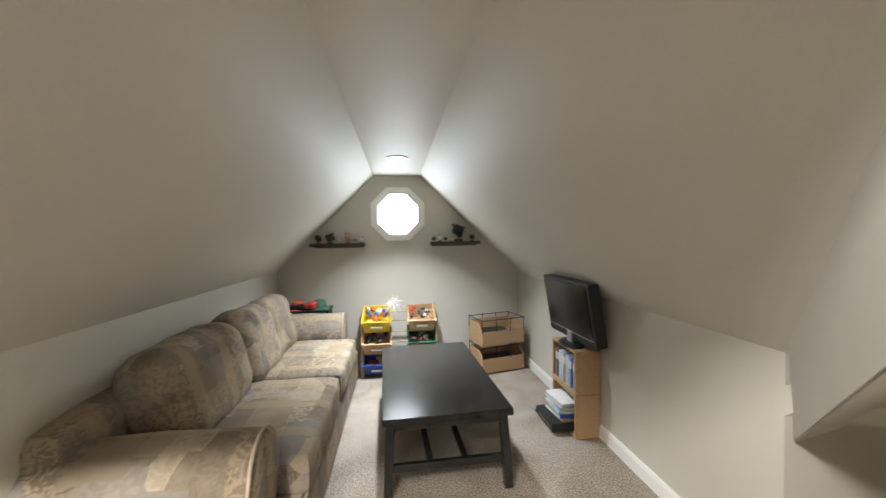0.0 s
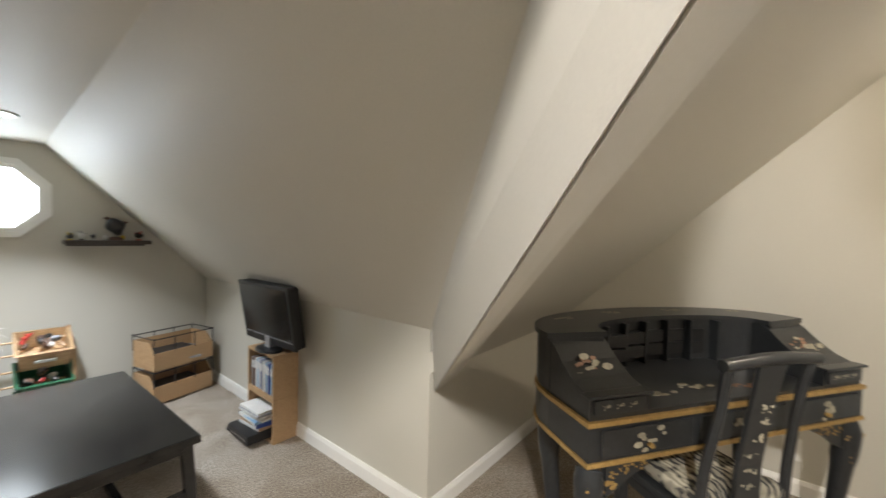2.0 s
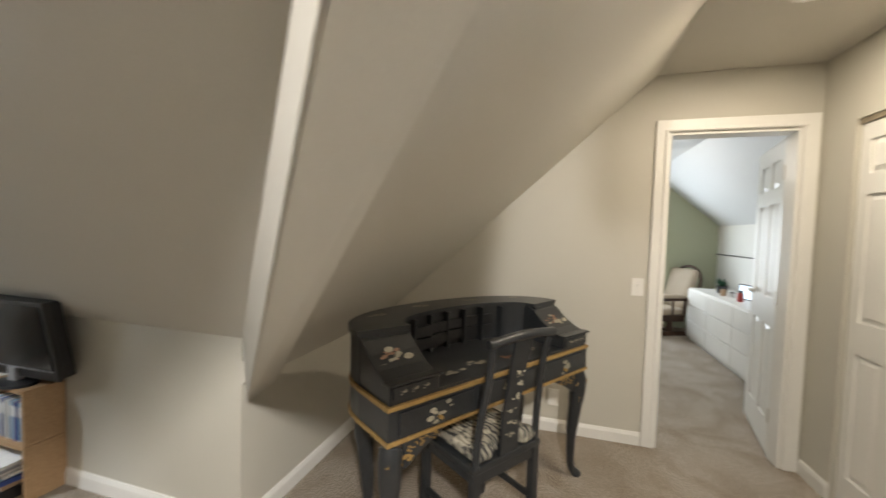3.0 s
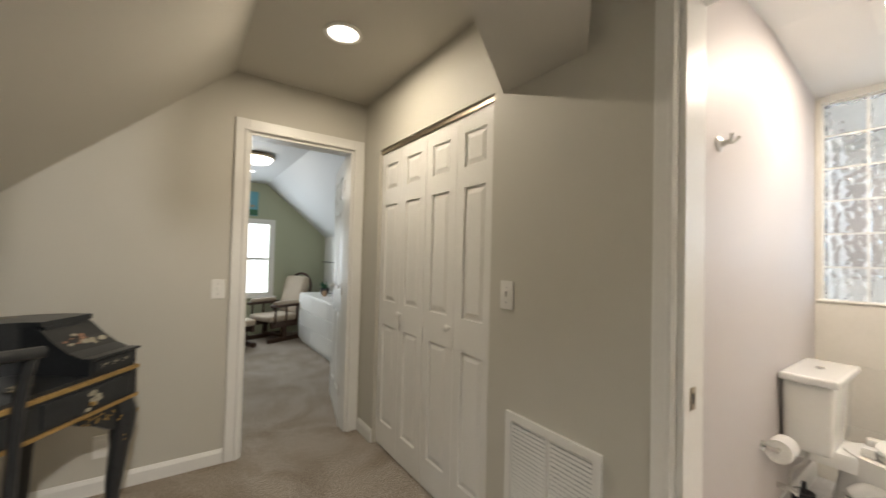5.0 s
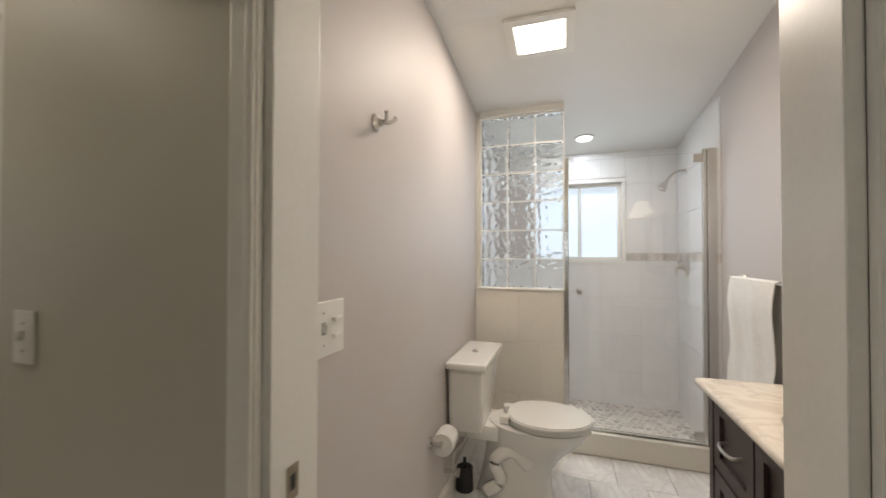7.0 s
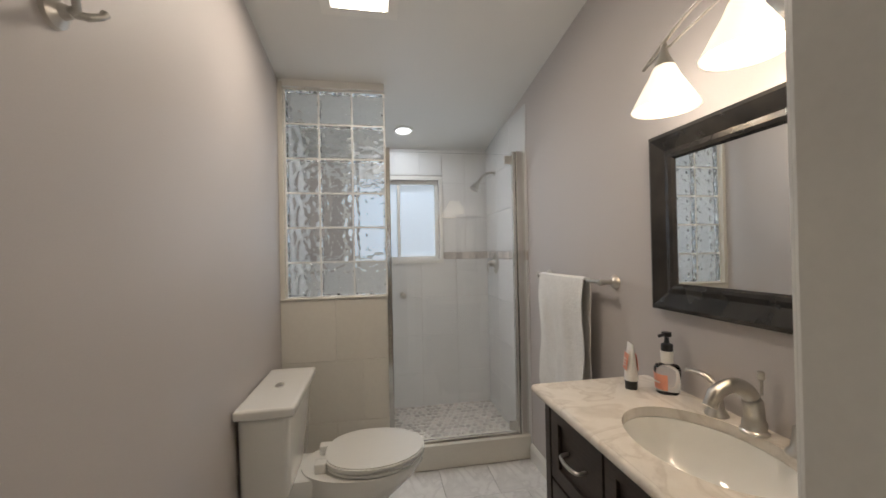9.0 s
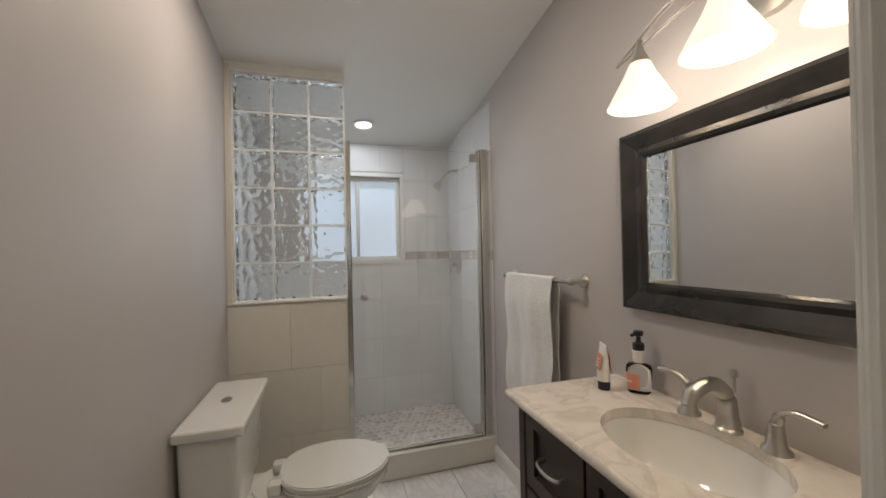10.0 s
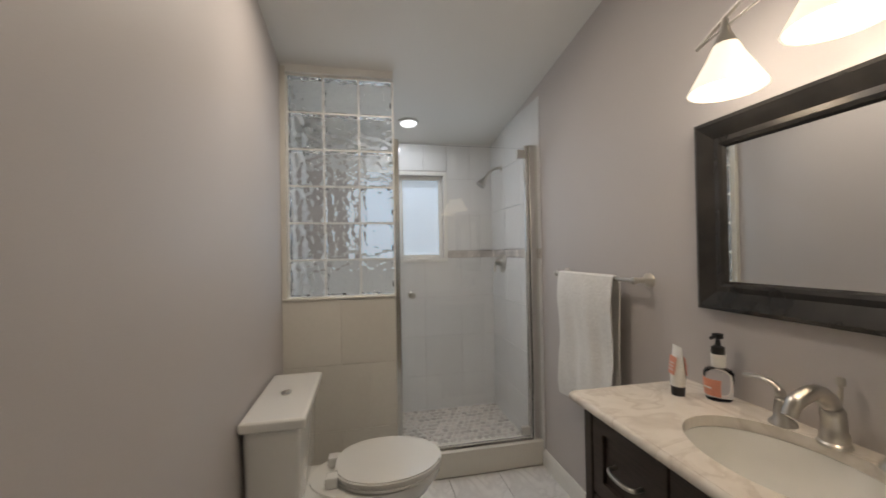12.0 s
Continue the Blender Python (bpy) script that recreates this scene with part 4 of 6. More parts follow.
def desk():
    ang = math.degrees(math.atan2(-0.73, 1.07))
    t = thing("writing_desk", pose(1.60, -0.035, 0, 0, 0, ang), "black lacquered curved-back writing desk with gold lines and floral inlay", "desk")
    W = 0.645

    def outline(off=0.0, n=22):
        pts = [(-W - off, -off), (W + off, -off)]
        for i in range(n + 1):
            a = math.pi * i / n
            pts.append(((W + off) * math.cos(a) if abs(math.cos(a)) < 0.999 else math.copysign(W + off, math.cos(a)), 0.22 + (0.36 + off) * math.sin(a) ** 0.8))
        return pts

    def slab(z0, z1, off):
        return prism([(x, y, z0) for x, y in outline(off)], (0, 0, z1 - z0))

    part("case", slab(0.630, 0.741, 0.0), M_lacq_blue, t)
    part("gold_moulding", slab(0.741, 0.756, 0.007), M_gold, t, "worn gold moulding")
    part("gold_moulding", slab(0.616, 0.630, 0.007), M_gold, t, "worn gold moulding")
    part("writing_surface", slab(0.756, 0.770, -0.006), M_lacq_blue, t)
    for x0, x1 in ((-0.60, -0.24), (-0.20, 0.20), (0.24, 0.60)):
        d = part("drawer", box((x0, -0.008, 0.642), (x1, 0.01, 0.728), 0.003), M_lacq_blue, t)
        b = bmesh.new()
        flower(b, ((x0 + x1) / 2, -0.0085, 0.685), (1, 0, 0), (0, 0, 1), 0.055, int(x0 * 100) + 200)
        tagged(part("inlay", b, M_inlay, d, "pale stone inlay"), kind="stuff")
        part("drawer_pull", cyl(((x0 + x1) / 2, -0.008, 0.665), ((x0 + x1) / 2, -0.022, 0.665), 0.008, n=12), M_gold, d)
    # curved gallery at the back
    g = bmesh.new()
    n = 30
    ring = []
    for i in range(n + 1):
        a = math.pi * i / n
        c, s = math.cos(a), math.sin(a)
        o, q = (W * c, 0.22 + 0.36 * s ** 0.8), ((W - 0.21) * c, 0.20 + 0.21 * s ** 0.8)
        ring.append([g.verts.new((*o, 0.770)), g.verts.new((*o, 0.955)), g.verts.new((*q, 0.955)), g.verts.new((*q, 0.770))])
    for u, v in zip(ring, ring[1:]):
        for k in range(4):
            g.faces.new((u[k], u[(k + 1) % 4], v[(k + 1) % 4], v[k]))
    g.faces.new(ring[0])
    g.faces.new(ring[-1])
    part("gallery", g, M_lacq_blue, t)
    top = []
    for i in range(n + 1):
        a = math.pi * i / n
        c, s = math.cos(a), math.sin(a)
        top.append(((W + 0.012) * c, 0.22 + 0.372 * s ** 0.8, 0.955))
    for i in range(n, -1, -1):
        a = math.pi * i / n
        c, s = math.cos(a), math.sin(a)
        top.append(((W - 0.225) * c, 0.20 + 0.195 * s ** 0.8, 0.955))
    part("gallery_top", prism(top, (0, 0, 0.02)), M_lacq_blue, t)
    for k, x in enumerate((-0.30, -0.18, -0.06, 0.06, 0.18, 0.30)):
        yy = 0.20 + 0.21 * max(0.0, 1 - (x / (W - 0.21)) ** 2) ** 0.4
        part("pigeonhole_divider", box((x - 0.006, yy - 0.035, 0.77), (x + 0.006, yy + 0.01, 0.953)), M_lacq_blue, t)
        if k < 5:
            for z in (0.80, 0.86):
                part("small_drawer", box((x + 0.012, yy - 0.022, z), (x + 0.108, yy + 0.02, z + 0.05), 0.002), M_black, t)
    for s in (-1, 1):
        x0, x1 = sorted((s * (W - 0.225), s * (W - 0.002)))
        prof = [(0.004, 0.770), (0.004, 0.828), (0.03, 0.834), (0.09, 0.856), (0.15, 0.895), (0.20, 0.938), (0.24, 0.958), (0.30, 0.962), (0.30, 0.770)]
        wg = part("wing", prism([(x0, y, z) for y, z in prof], (x1 - x0, 0, 0)), M_lacq_blue, t)
        part("wing_ledge", box((x0 - 0.008, -0.010, 0.828), (x1 + 0.008, 0.035, 0.838), 0.003), M_lacq_blue, wg)
        dr = part("end_drawer", box((x0 + 0.015, -0.003, 0.776), (x1 - 0.015, 0.006, 0.822), 0.002), M_lacq_blue, wg)
        b = bmesh.new()
        for xx in (-0.05, 0, 0.05):
            flower(b, ((x0 + x1) / 2 + xx, -0.0035, 0.80), (1, 0, 0), (0, 0, 1), 0.014, 7)
        tagged(part("inlay", b, M_inlay, wg, "pale stone inlay"), kind="stuff")
        b, b2 = bmesh.new(), bmesh.new()
        flower(b, ((x0 + x1) / 2, 0.12, 0.879), (1, 0, 0), (0, 0.66, 0.75), 0.065, 31 + s)
        flower(b2, ((x0 + x1) / 2 - 0.03, 0.13, 0.887), (1, 0, 0), (0, 0.66, 0.75), 0.04, 61 + s)
        tagged(part("inlay", b, M_inlay, wg, "pale stone inlay"), kind="stuff")
        tagged(part("inlay", b2, M_inlay_red, wg, "rust stone inlay"), kind="stuff")
    for k, x in enumerate((-0.28, -0.08, 0.10, 0.27)):
        b = bmesh.new()
        flower(b, (x, 0.10 + 0.02 * (k % 2), 0.7705), (1, 0, 0), (0, 1, 0), 0.05, 90 + k)
        tagged(part("inlay", b, M_inlay if k != 2 else M_inlay_red, t, "pale stone inlay"), kind="stuff")
    for k, x in enumerate((-0.45, -0.15, 0.2, 0.48)):
        b = bmesh.new()
        yy = 0.20 + 0.30 * max(0.0, 1 - (x / W) ** 2) ** 0.4
        flower(b, (x, yy, 0.9755), (1, 0, 0), (0, 1, 0), 0.035, 120 + k)
        tagged(part("inlay", b, M_inlay, t, "pale stone inlay"), kind="stuff")
    for s in (-1, 1):
        for y, xx in ((0.045, 0.60), (0.36, 0.52)):
            x, f = s * xx, (-1 if y < 0.1 else 1)
            leg = sweep(curve_pts([(x, y, 0.62), (x + s * 0.018, y + f * 0.018, 0.56), (x + s * 0.012, y + f * 0.012, 0.42), (x, y, 0.22), (x + s * 0.003, y + f * 0.003, 0.06), (x + s * 0.022, y + f * 0.022, 0.018), (x + s * 0.03, y + f * 0.03, 0.002)], 5),
                        [0.042] * 5 + [0.046 - 0.001 * k for k in range(5)] + [0.036 - 0.0016 * k for k in range(5)] + [0.025 - 0.0012 * k for k in range(5)] + [0.02] * 5 + [0.026] * 6, 12)
            lg = part("leg", leg, M_lacq_blue, t, "", True)
            b = bmesh.new()
            flower(b, (x, y + f * 0.052, 0.55), (1, 0, 0), (0, 0, 1), 0.04, 77)
            flower(b, (x + s * 0.01, y + f * 0.048, 0.46), (1, 0, 0), (0, 0, 1), 0.025, 78)
            tagged(part("gilding", b, M_gold, lg, "gold painted ornament"), kind="stuff")
        ap = [(s * 0.565, 0.014, 0.612), (s * 0.36, 0.014, 0.612), (s * 0.40, 0.014, 0.585), (s * 0.47, 0.014, 0.555), (s * 0.54, 0.014, 0.51), (s * 0.565, 0.014, 0.50)]
        br = part("apron_bracket", prism(ap, (0, 0.02, 0)), M_lacq_blue, t)
        b = bmesh.new()
        for k in range(3):
            flower(b, (s * (0.53 - 0.05 * k), 0.013, 0.575 + 0.008 * k), (1, 0, 0), (0, 0, 1), 0.022, 140 + k)
        tagged(part("gilding", b, M_gold, br, "gold painted ornament"), kind="stuff")
    return ang


ang = desk()


def desk_chair():
    t = thing("desk_chair", pose(1.47, -0.045, 0, 0, 0, ang - 2), "black lacquered chair with a floral cushion, tucked under the desk", "chair")
    part("seat", box((-0.205, -0.01, 0.415), (0.205, 0.37, 0.445), 0.006), M_lacq_blue, t)
    part("seat_apron", box((-0.185, 0.0, 0.365), (0.185, 0.018, 0.415), 0.003), M_lacq_blue, t)
    part("seat_apron", box((-0.185, 0.34, 0.365), (0.185, 0.358, 0.415), 0.003), M_lacq_blue, t)
    for x in (-0.18, 0.18):
        part("seat_apron", box((x - 0.009, 0.02, 0.365), (x + 0.009, 0.34, 0.415), 0.003), M_lacq_blue, t)
        for y in (0.01, 0.34):
            part("leg", box((x - 0.019, y - 0.018, 0), (x + 0.019, y + 0.018, 0.416), 0.004), M_lacq_blue, t)
        part("side_stretcher", box((x - 0.008, 0.03, 0.16), (x + 0.008, 0.32, 0.185), 0.002), M_lacq_blue, t)
        part("back_post", sweep(curve_pts([(x, 0.005, 0.44), (x * 0.98, -0.005, 0.60), (x * 0.9, -0.035, 0.80), (x * 0.95, -0.06, 0.955)], 6), 0.016, 8), M_lacq_blue, t, "", True)
    part("front_stretcher", box((-0.17, 0.0, 0.12), (0.17, 0.018, 0.145), 0.002), M_lacq_blue, t)
    part("top_rail", sweep(curve_pts([(-0.195, -0.062, 0.95), (0, -0.07, 0.965), (0.195, -0.062, 0.95)], 8), 0.019, 10), M_lacq_blue, t, "", True)
    b = bmesh.new()
    rows = [(0.0, 0.445, 0.055), (-0.006, 0.60, 0.05), (-0.035, 0.80, 0.046), (-0.066, 0.96, 0.055)]
    rg = [[b.verts.new((sx * w, y + dy, z)) for sx, dy in ((-1, -0.007), (1, -0.007), (1, 0.007), (-1, 0.007))] for y, z, w in rows]
    for u, v in zip(rg, rg[1:]):
        for k in range(4):
            b.faces.new((u[k], u[(k + 1) % 4], v[(k + 1) % 4], v[k]))
    sp = part("splat", b, M_lacq_blue, t)
    b = bmesh.new()
    for k in range(6):
        z = 0.53 + 0.055 * k
        y = -0.010 - 0.00045 * max(0, (z - 0.55)) * 250 * 0.3 - (0.035 if z > 0.78 else 0.02 if z > 0.68 else 0.004 if z > 0.6 else 0.0)
        flower(b, (0.015 * math.sin(2 * k), y, z), (1, 0, 0), (0, 0.1, 1), 0.022, 160 + k)
    tagged(part("inlay", b, M_inlay, sp, "cream painted blossoms"), kind="stuff")
    for k, x in enumerate((-0.135, 0.135)):
        part("cushion_corner", puff((x - 0.05, -0.01, 0.445), (x + 0.05, 0.07, 0.505), 0.9, 0.008, 41 + k, 6), M_floral, t, "", True)
    part("cushion", puff((-0.18, 0.03, 0.445), (0.18, 0.36, 0.495), 0.9, 0.008, 40, 8), M_floral, t, "black and cream floral cushion", True)


desk_chair()


# ---------------------------------------------------------------- hall fittings
def panel_leaf(w, h, th, rows, cols=1, stile=0.09):
    """A moulded door leaf, front face at y = 0, body towards -y, with raised panels on the front."""
    bm = box((0, -th, 0), (w, -0.011, h), 0.0)
    xs = [(stile if cols == 1 else 0.11)]
    cw = (w - 2 * xs[0] - (cols - 1) * 0.10) / cols
    grid = [(xs[0] + c * (cw + 0.10), xs[0] + c * (cw + 0.10) + cw) for c in range(cols)]
    box((0, -0.011, 0), (grid[0][0], 0, h), 0, bm)
    box((grid[-1][1], -0.011, 0), (w, 0, h), 0, bm)
    for a, b in zip(grid, grid[1:]):
        box((a[1], -0.011, 0), (b[0], 0, h), 0, bm)
    edges = [0] + [z for r in rows for z in r] + [h]
    for z0, z1 in zip(edges[::2], edges[1::2]):
        for g in grid:
            box((g[0], -0.011, z0), (g[1], 0, z1), 0, bm)
    panels = []
    for r in rows:
        for g in grid:
            x0, x1, z0, z1 = g[0], g[1], r[0], r[1]
            b = bmesh.new()
            q = [b.verts.new(p) for p in ((x0 + 0.010, -0.011, z0 + 0.010), (x1 - 0.010, -0.011, z0 + 0.010), (x1 - 0.010, -0.011, z1 - 0.010), (x0 + 0.010, -0.011, z1 - 0.010))]
            i = 0.034
            s = [b.verts.new(p) for p in ((x0 + i, -0.002, z0 + i), (x1 - i, -0.002, z0 + i), (x1 - i, -0.002, z1 - i), (x0 + i, -0.002, z1 - i))]
            for k in range(4):
                b.faces.new((q[k], q[(k + 1) % 4], s[(k + 1) % 4], s[k]))
            b.faces.new(s)
            panels.append(b)
    return bm, panels


ROWS = ((0.16, 0.80), (0.96, 1.60), (1.70, 1.87))
for k, x0 in enumerate((1.186, 1.760)):
    t = tagged(thing("bifold_door", pose(x0, -1.672, 0.012), "white six-panel bifold closet door with a small white knob", "closet door", "closet doors"), kind="")
    for j in range(2):
        leaf, pans = panel_leaf(0.2835, 1.955, 0.03, ROWS, 1, 0.062)
        bmesh.ops.translate(leaf, vec=(j * 0.2855, 0, 0), verts=leaf.verts)
        lf = part("leaf", leaf, M_white, t)
        for b in pans:
            bmesh.ops.translate(b, vec=(j * 0.2855, 0, 0), verts=b.verts)
            part("panel", b, M_white, lf)
    kx = 0.2855 + 0.03 if k == 0 else 0.2855 - 0.03
    part("knob", lathe([(0.008, 0), (0.007, 0.012), (0.016, 0.018), (0.018, 0.026), (0.012, 0.033), (0.001, 0.035)], 16, None, pose(kx, 0, 0.90, -90, 0, 0)), M_white, t, "", True)


def wall_plate(m, n, label, w=None):
    t = thing("light_switch", m, label, "switch plate", "switch plates")
    w = w or 0.072 + 0.046 * (n - 1)
    part("plate", box((-w / 2, -0.006, -0.058), (w / 2, 0, 0.058), 0.003), M_white, t)
    for k in range(n):
        x = (k - (n - 1) / 2) * 0.046
        part("toggle", box((x - 0.005, -0.018, -0.006), (x + 0.005, -0.006, 0.016), 0.002), M_white, t)
        for z in (-0.03, 0.03):
            part("screw", cyl((x, -0.0062, z), (x, -0.0072, z), 0.003, n=10), M_grey, t)


wall_plate(pose(2.59, -0.735, 1.045, 0, 0, -90), 1, "white single light switch plate beside the bedroom doorway")
wall_plate(pose(1.075, -1.65, 1.12, 0, 0, 180), 1, "white single light switch plate between closet and bathroom")
t = thing("light_switch", pose(BX1, -2.0, 1.107, 0, 0, -90), "white double switch plate with a toggle and stacked rockers", "switch plate", "switch plates")
part("plate", box((-0.068, -0.006, -0.072), (0.068, 0, 0.072), 0.004), M_white, t)
part("toggle", box((-0.030, -0.020, -0.008), (-0.020, -0.006, 0.014), 0.002), M_white, t)
part("toggle_slot", box((-0.033, -0.0068, -0.014), (-0.017, -0.0055, 0.018)), M_grey, t)
for z in (-0.022, 0.022):
    part("rocker", box((0.010, -0.019, z - 0.006), (0.044, -0.006, z + 0.006), 0.003), M_white, t)
    part("screw", cyl((-0.025, -0.0062, z * 1.9), (-0.025, -0.0072, z * 1.9), 0.003, n=10), M_grey, t)
t = thing("strike_plate", pose(0.4115, -1.70, 0.90), "brushed metal strike plate let into the bathroom jamb", "strike plate")
part("plate", holed([(0, -0.014, -0.03), (0, 0.014, -0.03), (0, 0.014, 0.03), (0, -0.014, 0.03)], [(0, -0.007, -0.014), (0, 0.007, -0.014), (0, 0.007, 0.014), (0, -0.007, 0.014)], (-0.002, 0, 0)), M_brass, t)
# No recess is cut; a near-black sheet gives the hole's shade.
part("latch_hole_shade", box((-0.0012, -0.007, -0.014), (-0.0006, 0.007, 0.014)), M_inner_shade, t, "near-black sheet painted as the shade of the latch hole")
t = thing("power_outlet", pose(2.59, -0.24, 0.24, 0, 0, -90), "white wall outlet above the baseboard", "outlet")
part("plate", box((-0.036, -0.006, -0.058), (0.036, 0, 0.058), 0.003), M_white, t)
for z in (-0.022, 0.022):
    part("socket", box((-0.016, -0.009, z - 0.013), (0.016, -0.006, z + 0.013), 0.004), M_white, t)
t = thing("return_air_vent", pose(0.85, -1.65, 0.44, 0, 0, 180), "white louvred return-air grille low on the wall", "vent")
part("frame", holed([(-0.21, -0.012, -0.22), (0.21, -0.012, -0.22), (0.21, -0.012, 0.22), (-0.21, -0.012, 0.22)], [(-0.18, -0.012, -0.19), (0.18, -0.012, -0.19), (0.18, -0.012, 0.19), (-0.18, -0.012, 0.19)], (0, 0.012, 0)), M_white, t)
part("backing", box((-0.18, -0.002, -0.19), (0.18, -0.0005, 0.19)), M_grey, t)
part("centre_bar", box((-0.008, -0.011, -0.19), (0.008, -0.003, 0.19)), M_white, t)
for k in range(24):
    z = -0.182 + k * 0.0158
    part("slat", prism([(-0.18, -0.010, z), (-0.18, -0.003, z + 0.009), (-0.18, -0.002, z + 0.0085), (-0.18, -0.009, z - 0.0005)], (0.36, 0, 0)), M_white, t)

# open bedroom door
t = thing("bedroom_door", pose(2.72, -1.548, 0.012, 0, 0, -13), "white six-panel bedroom door standing open", "door")
leaf, pans = panel_leaf(0.67, 2.0, 0.035, ((0.2, 0.80), (0.98, 1.60), (1.70, 1.88)), 2)
lf = part("leaf", leaf, M_white, t)
for b in pans:
    part("panel", b, M_white, lf)
for z in (0.25, 1.0, 1.78):
    part("hinge", box((-0.012, -0.03, z - 0.045), (0.002, 0.006, z + 0.045), 0.002), M_brass, t, "brushed metal hinge")
hd = part("door_handle", lathe([(0.026, 0), (0.026, 0.006), (0.010, 0.010), (0.010, 0.035)], 16, None, pose(0.61, 0, 0.98, -90, 0, 0)), M_silver, t, "satin nickel lever handle", True)
part("lever", sweep([(0.61, 0.035, 0.98), (0.56, 0.038, 0.98), (0.50, 0.034, 0.982)], 0.008, 10), M_silver, hd, "", True)

# ---------------------------------------------------------------- bedroom
t = thing("dresser", pose(4.75, -2.27, 0), "long glossy white dresser with six drawers", "dresser")
part("body", box((-1.0, -0.25, 0.04), (1.0, 0.25, 0.70), 0.004), M_white, t)
part("plinth", box((-0.97, -0.24, 0), (0.97, 0.23, 0.04)), M_white, t)
for i in range(3):
    for k in range(3):
        part("drawer_front", box((-0.99 + i * 0.665, 0.25, 0.06 + k * 0.21), (-0.335 + i * 0.665, 0.266, 0.262 + k * 0.21), 0.003), M_white, t)
t = thing("potted_plant", pose(5.35, -2.25, 0.70), "small plant in a dark pot on the dresser", "plant")
part("pot", lathe([(0.001, 0), (0.05, 0), (0.065, 0.09), (0.058, 0.09), (0.05, 0.075), (0.001, 0.075)]), M_black, t, "", True)
b = bmesh.new()
r = random.Random(9)
for k in range(34):
    d = Vector((r.gauss(0, 1), r.gauss(0, 1), abs(r.gauss(0.8, 0.5)))).normalized() * r.uniform(0.06, 0.13)
    join(b, sweep([(0, 0, 0.08), d * 0.6 + Vector((0, 0, 0.09)), d + Vector((0, 0, 0.08))], [0.004, 0.014, 0.002], 5, None, 0.25))
part("leaves", b, M_gbin, t)
t = thing("digital_frame", pose(4.85, -2.3, 0.70, 0, 0, 15), "small lit screen standing on the dresser", "picture frame")
part("frame", box((-0.10, -0.015, 0), (0.10, 0.015, 0.17), 0.004), M_black, t)
part("screen", box((-0.088, 0.015, 0.012), (0.088, 0.017, 0.158)), M_frost, t)
t = thing("jewellery_box", pose(4.55, -2.38, 0.70), "brown wooden box on the dresser", "box")
part("body", box((-0.09, -0.07, 0), (0.09, 0.07, 0.20), 0.004), M_walnut, t)
part("lid", box((-0.095, -0.075, 0.20), (0.095, 0.075, 0.225), 0.004), M_walnut, t)
for k, (x, h, m) in enumerate(((5.1, 0.10, M_tan), (5.0, 0.06, M_paper), (4.68, 0.12, M_red), (4.4, 0.05, M_blue))):
    t = thing("jar", pose(x, -2.17 - 0.05 * (k % 2), 0.70), "small toiletry jar on the dresser", "jar", "dresser jars")
    part("body", lathe([(0.001, 0), (0.028, 0), (0.03, h * 0.7), (0.02, h * 0.8), (0.001, h * 0.8)], 16), m, t, "", True)
    part("lid", lathe([(0.022, h * 0.8), (0.022, h), (0.001, h)], 16), M_black, t)
t = thing("towel_rail", pose(5.6, -2.56, 1.15), "thin dark wall rail above the dresser", "rail")
part("bar", cyl((-0.55, 0.04, 0), (0.75, 0.04, 0), 0.008, n=10), M_black, t)
for x in (-0.5, 0.7):
    part("bracket", cyl((x, 0, 0), (x, 0.04, 0), 0.008, n=10), M_black, t)


def glider(m, ottoman):
    t = thing("glider_ottoman" if ottoman else "glider_chair", m, "dark wooden glider ottoman with a cream cushion" if ottoman else "dark wooden glider rocking chair with cream cushions", "ottoman" if ottoman else "rocking chair", "glider set")
    for y in (-0.22, 0.22):
        part("foot_rail", box((-0.26, y - 0.025, 0), (0.26, y + 0.025, 0.06), 0.01), M_walnut, t)
        part("upright", box((-0.035, y - 0.02, 0.06), (0.035, y + 0.02, 0.24), 0.006), M_walnut, t)
        part("side_rail", box((-0.22, y - 0.02, 0.20), (0.22, y + 0.02, 0.29), 0.01), M_walnut, t)
    part("cross_rail", box((-0.03, -0.2, 0.05), (0.03, 0.2, 0.09), 0.006), M_walnut, t)
    part("seat_cushion", puff((-0.26, -0.25, 0.28), (0.26, 0.25, 0.38), 0.9, 0.008, 51, 8), M_cream, t, "cream cushion", True)
    if not ottoman:
        for y in (-0.27, 0.27):
            part("arm", box((-0.25, y - 0.035, 0.50), (0.25, y + 0.035, 0.54), 0.012), M_walnut, t)
            for x in (-0.18, 0.0, 0.18):
                part("arm_spindle", cyl((x, y, 0.27), (x, y, 0.5), 0.014, n=10), M_walnut, t)
            part("arm_pad", puff((-0.2, y - 0.04, 0.53), (0.2, y + 0.04, 0.59), 0.9, 0.004, 53, 6), M_cream, t, "", True)
        b = puff((-0.05, -0.24, 0), (0.06, 0.24, 0.58), 0.9, 0.01, 54, 8)
        tilt = Matrix.Translation((0.25, 0, 0.36)) @ Euler((0, radians(15), 0)).to_matrix().to_4x4()
        bmesh.ops.transform(b, matrix=tilt, verts=b.verts)
        part("back_cushion", b, M_cream, t, "cream cushion", True)
        pts = [(0.0, 0.27 * math.cos(a), 0.40 + 0.24 * math.sin(a)) for a in (math.pi * k / 14 for k in range(15))]
        b = sweep([(0, 0.27, 0), *pts, (0, -0.27, 0)], 0.02, 8)
        bmesh.ops.transform(b, matrix=tilt @ Matrix.Translation((0.06, 0, 0)), verts=b.verts)
        part("back_frame", b, M_walnut, t, "", True)


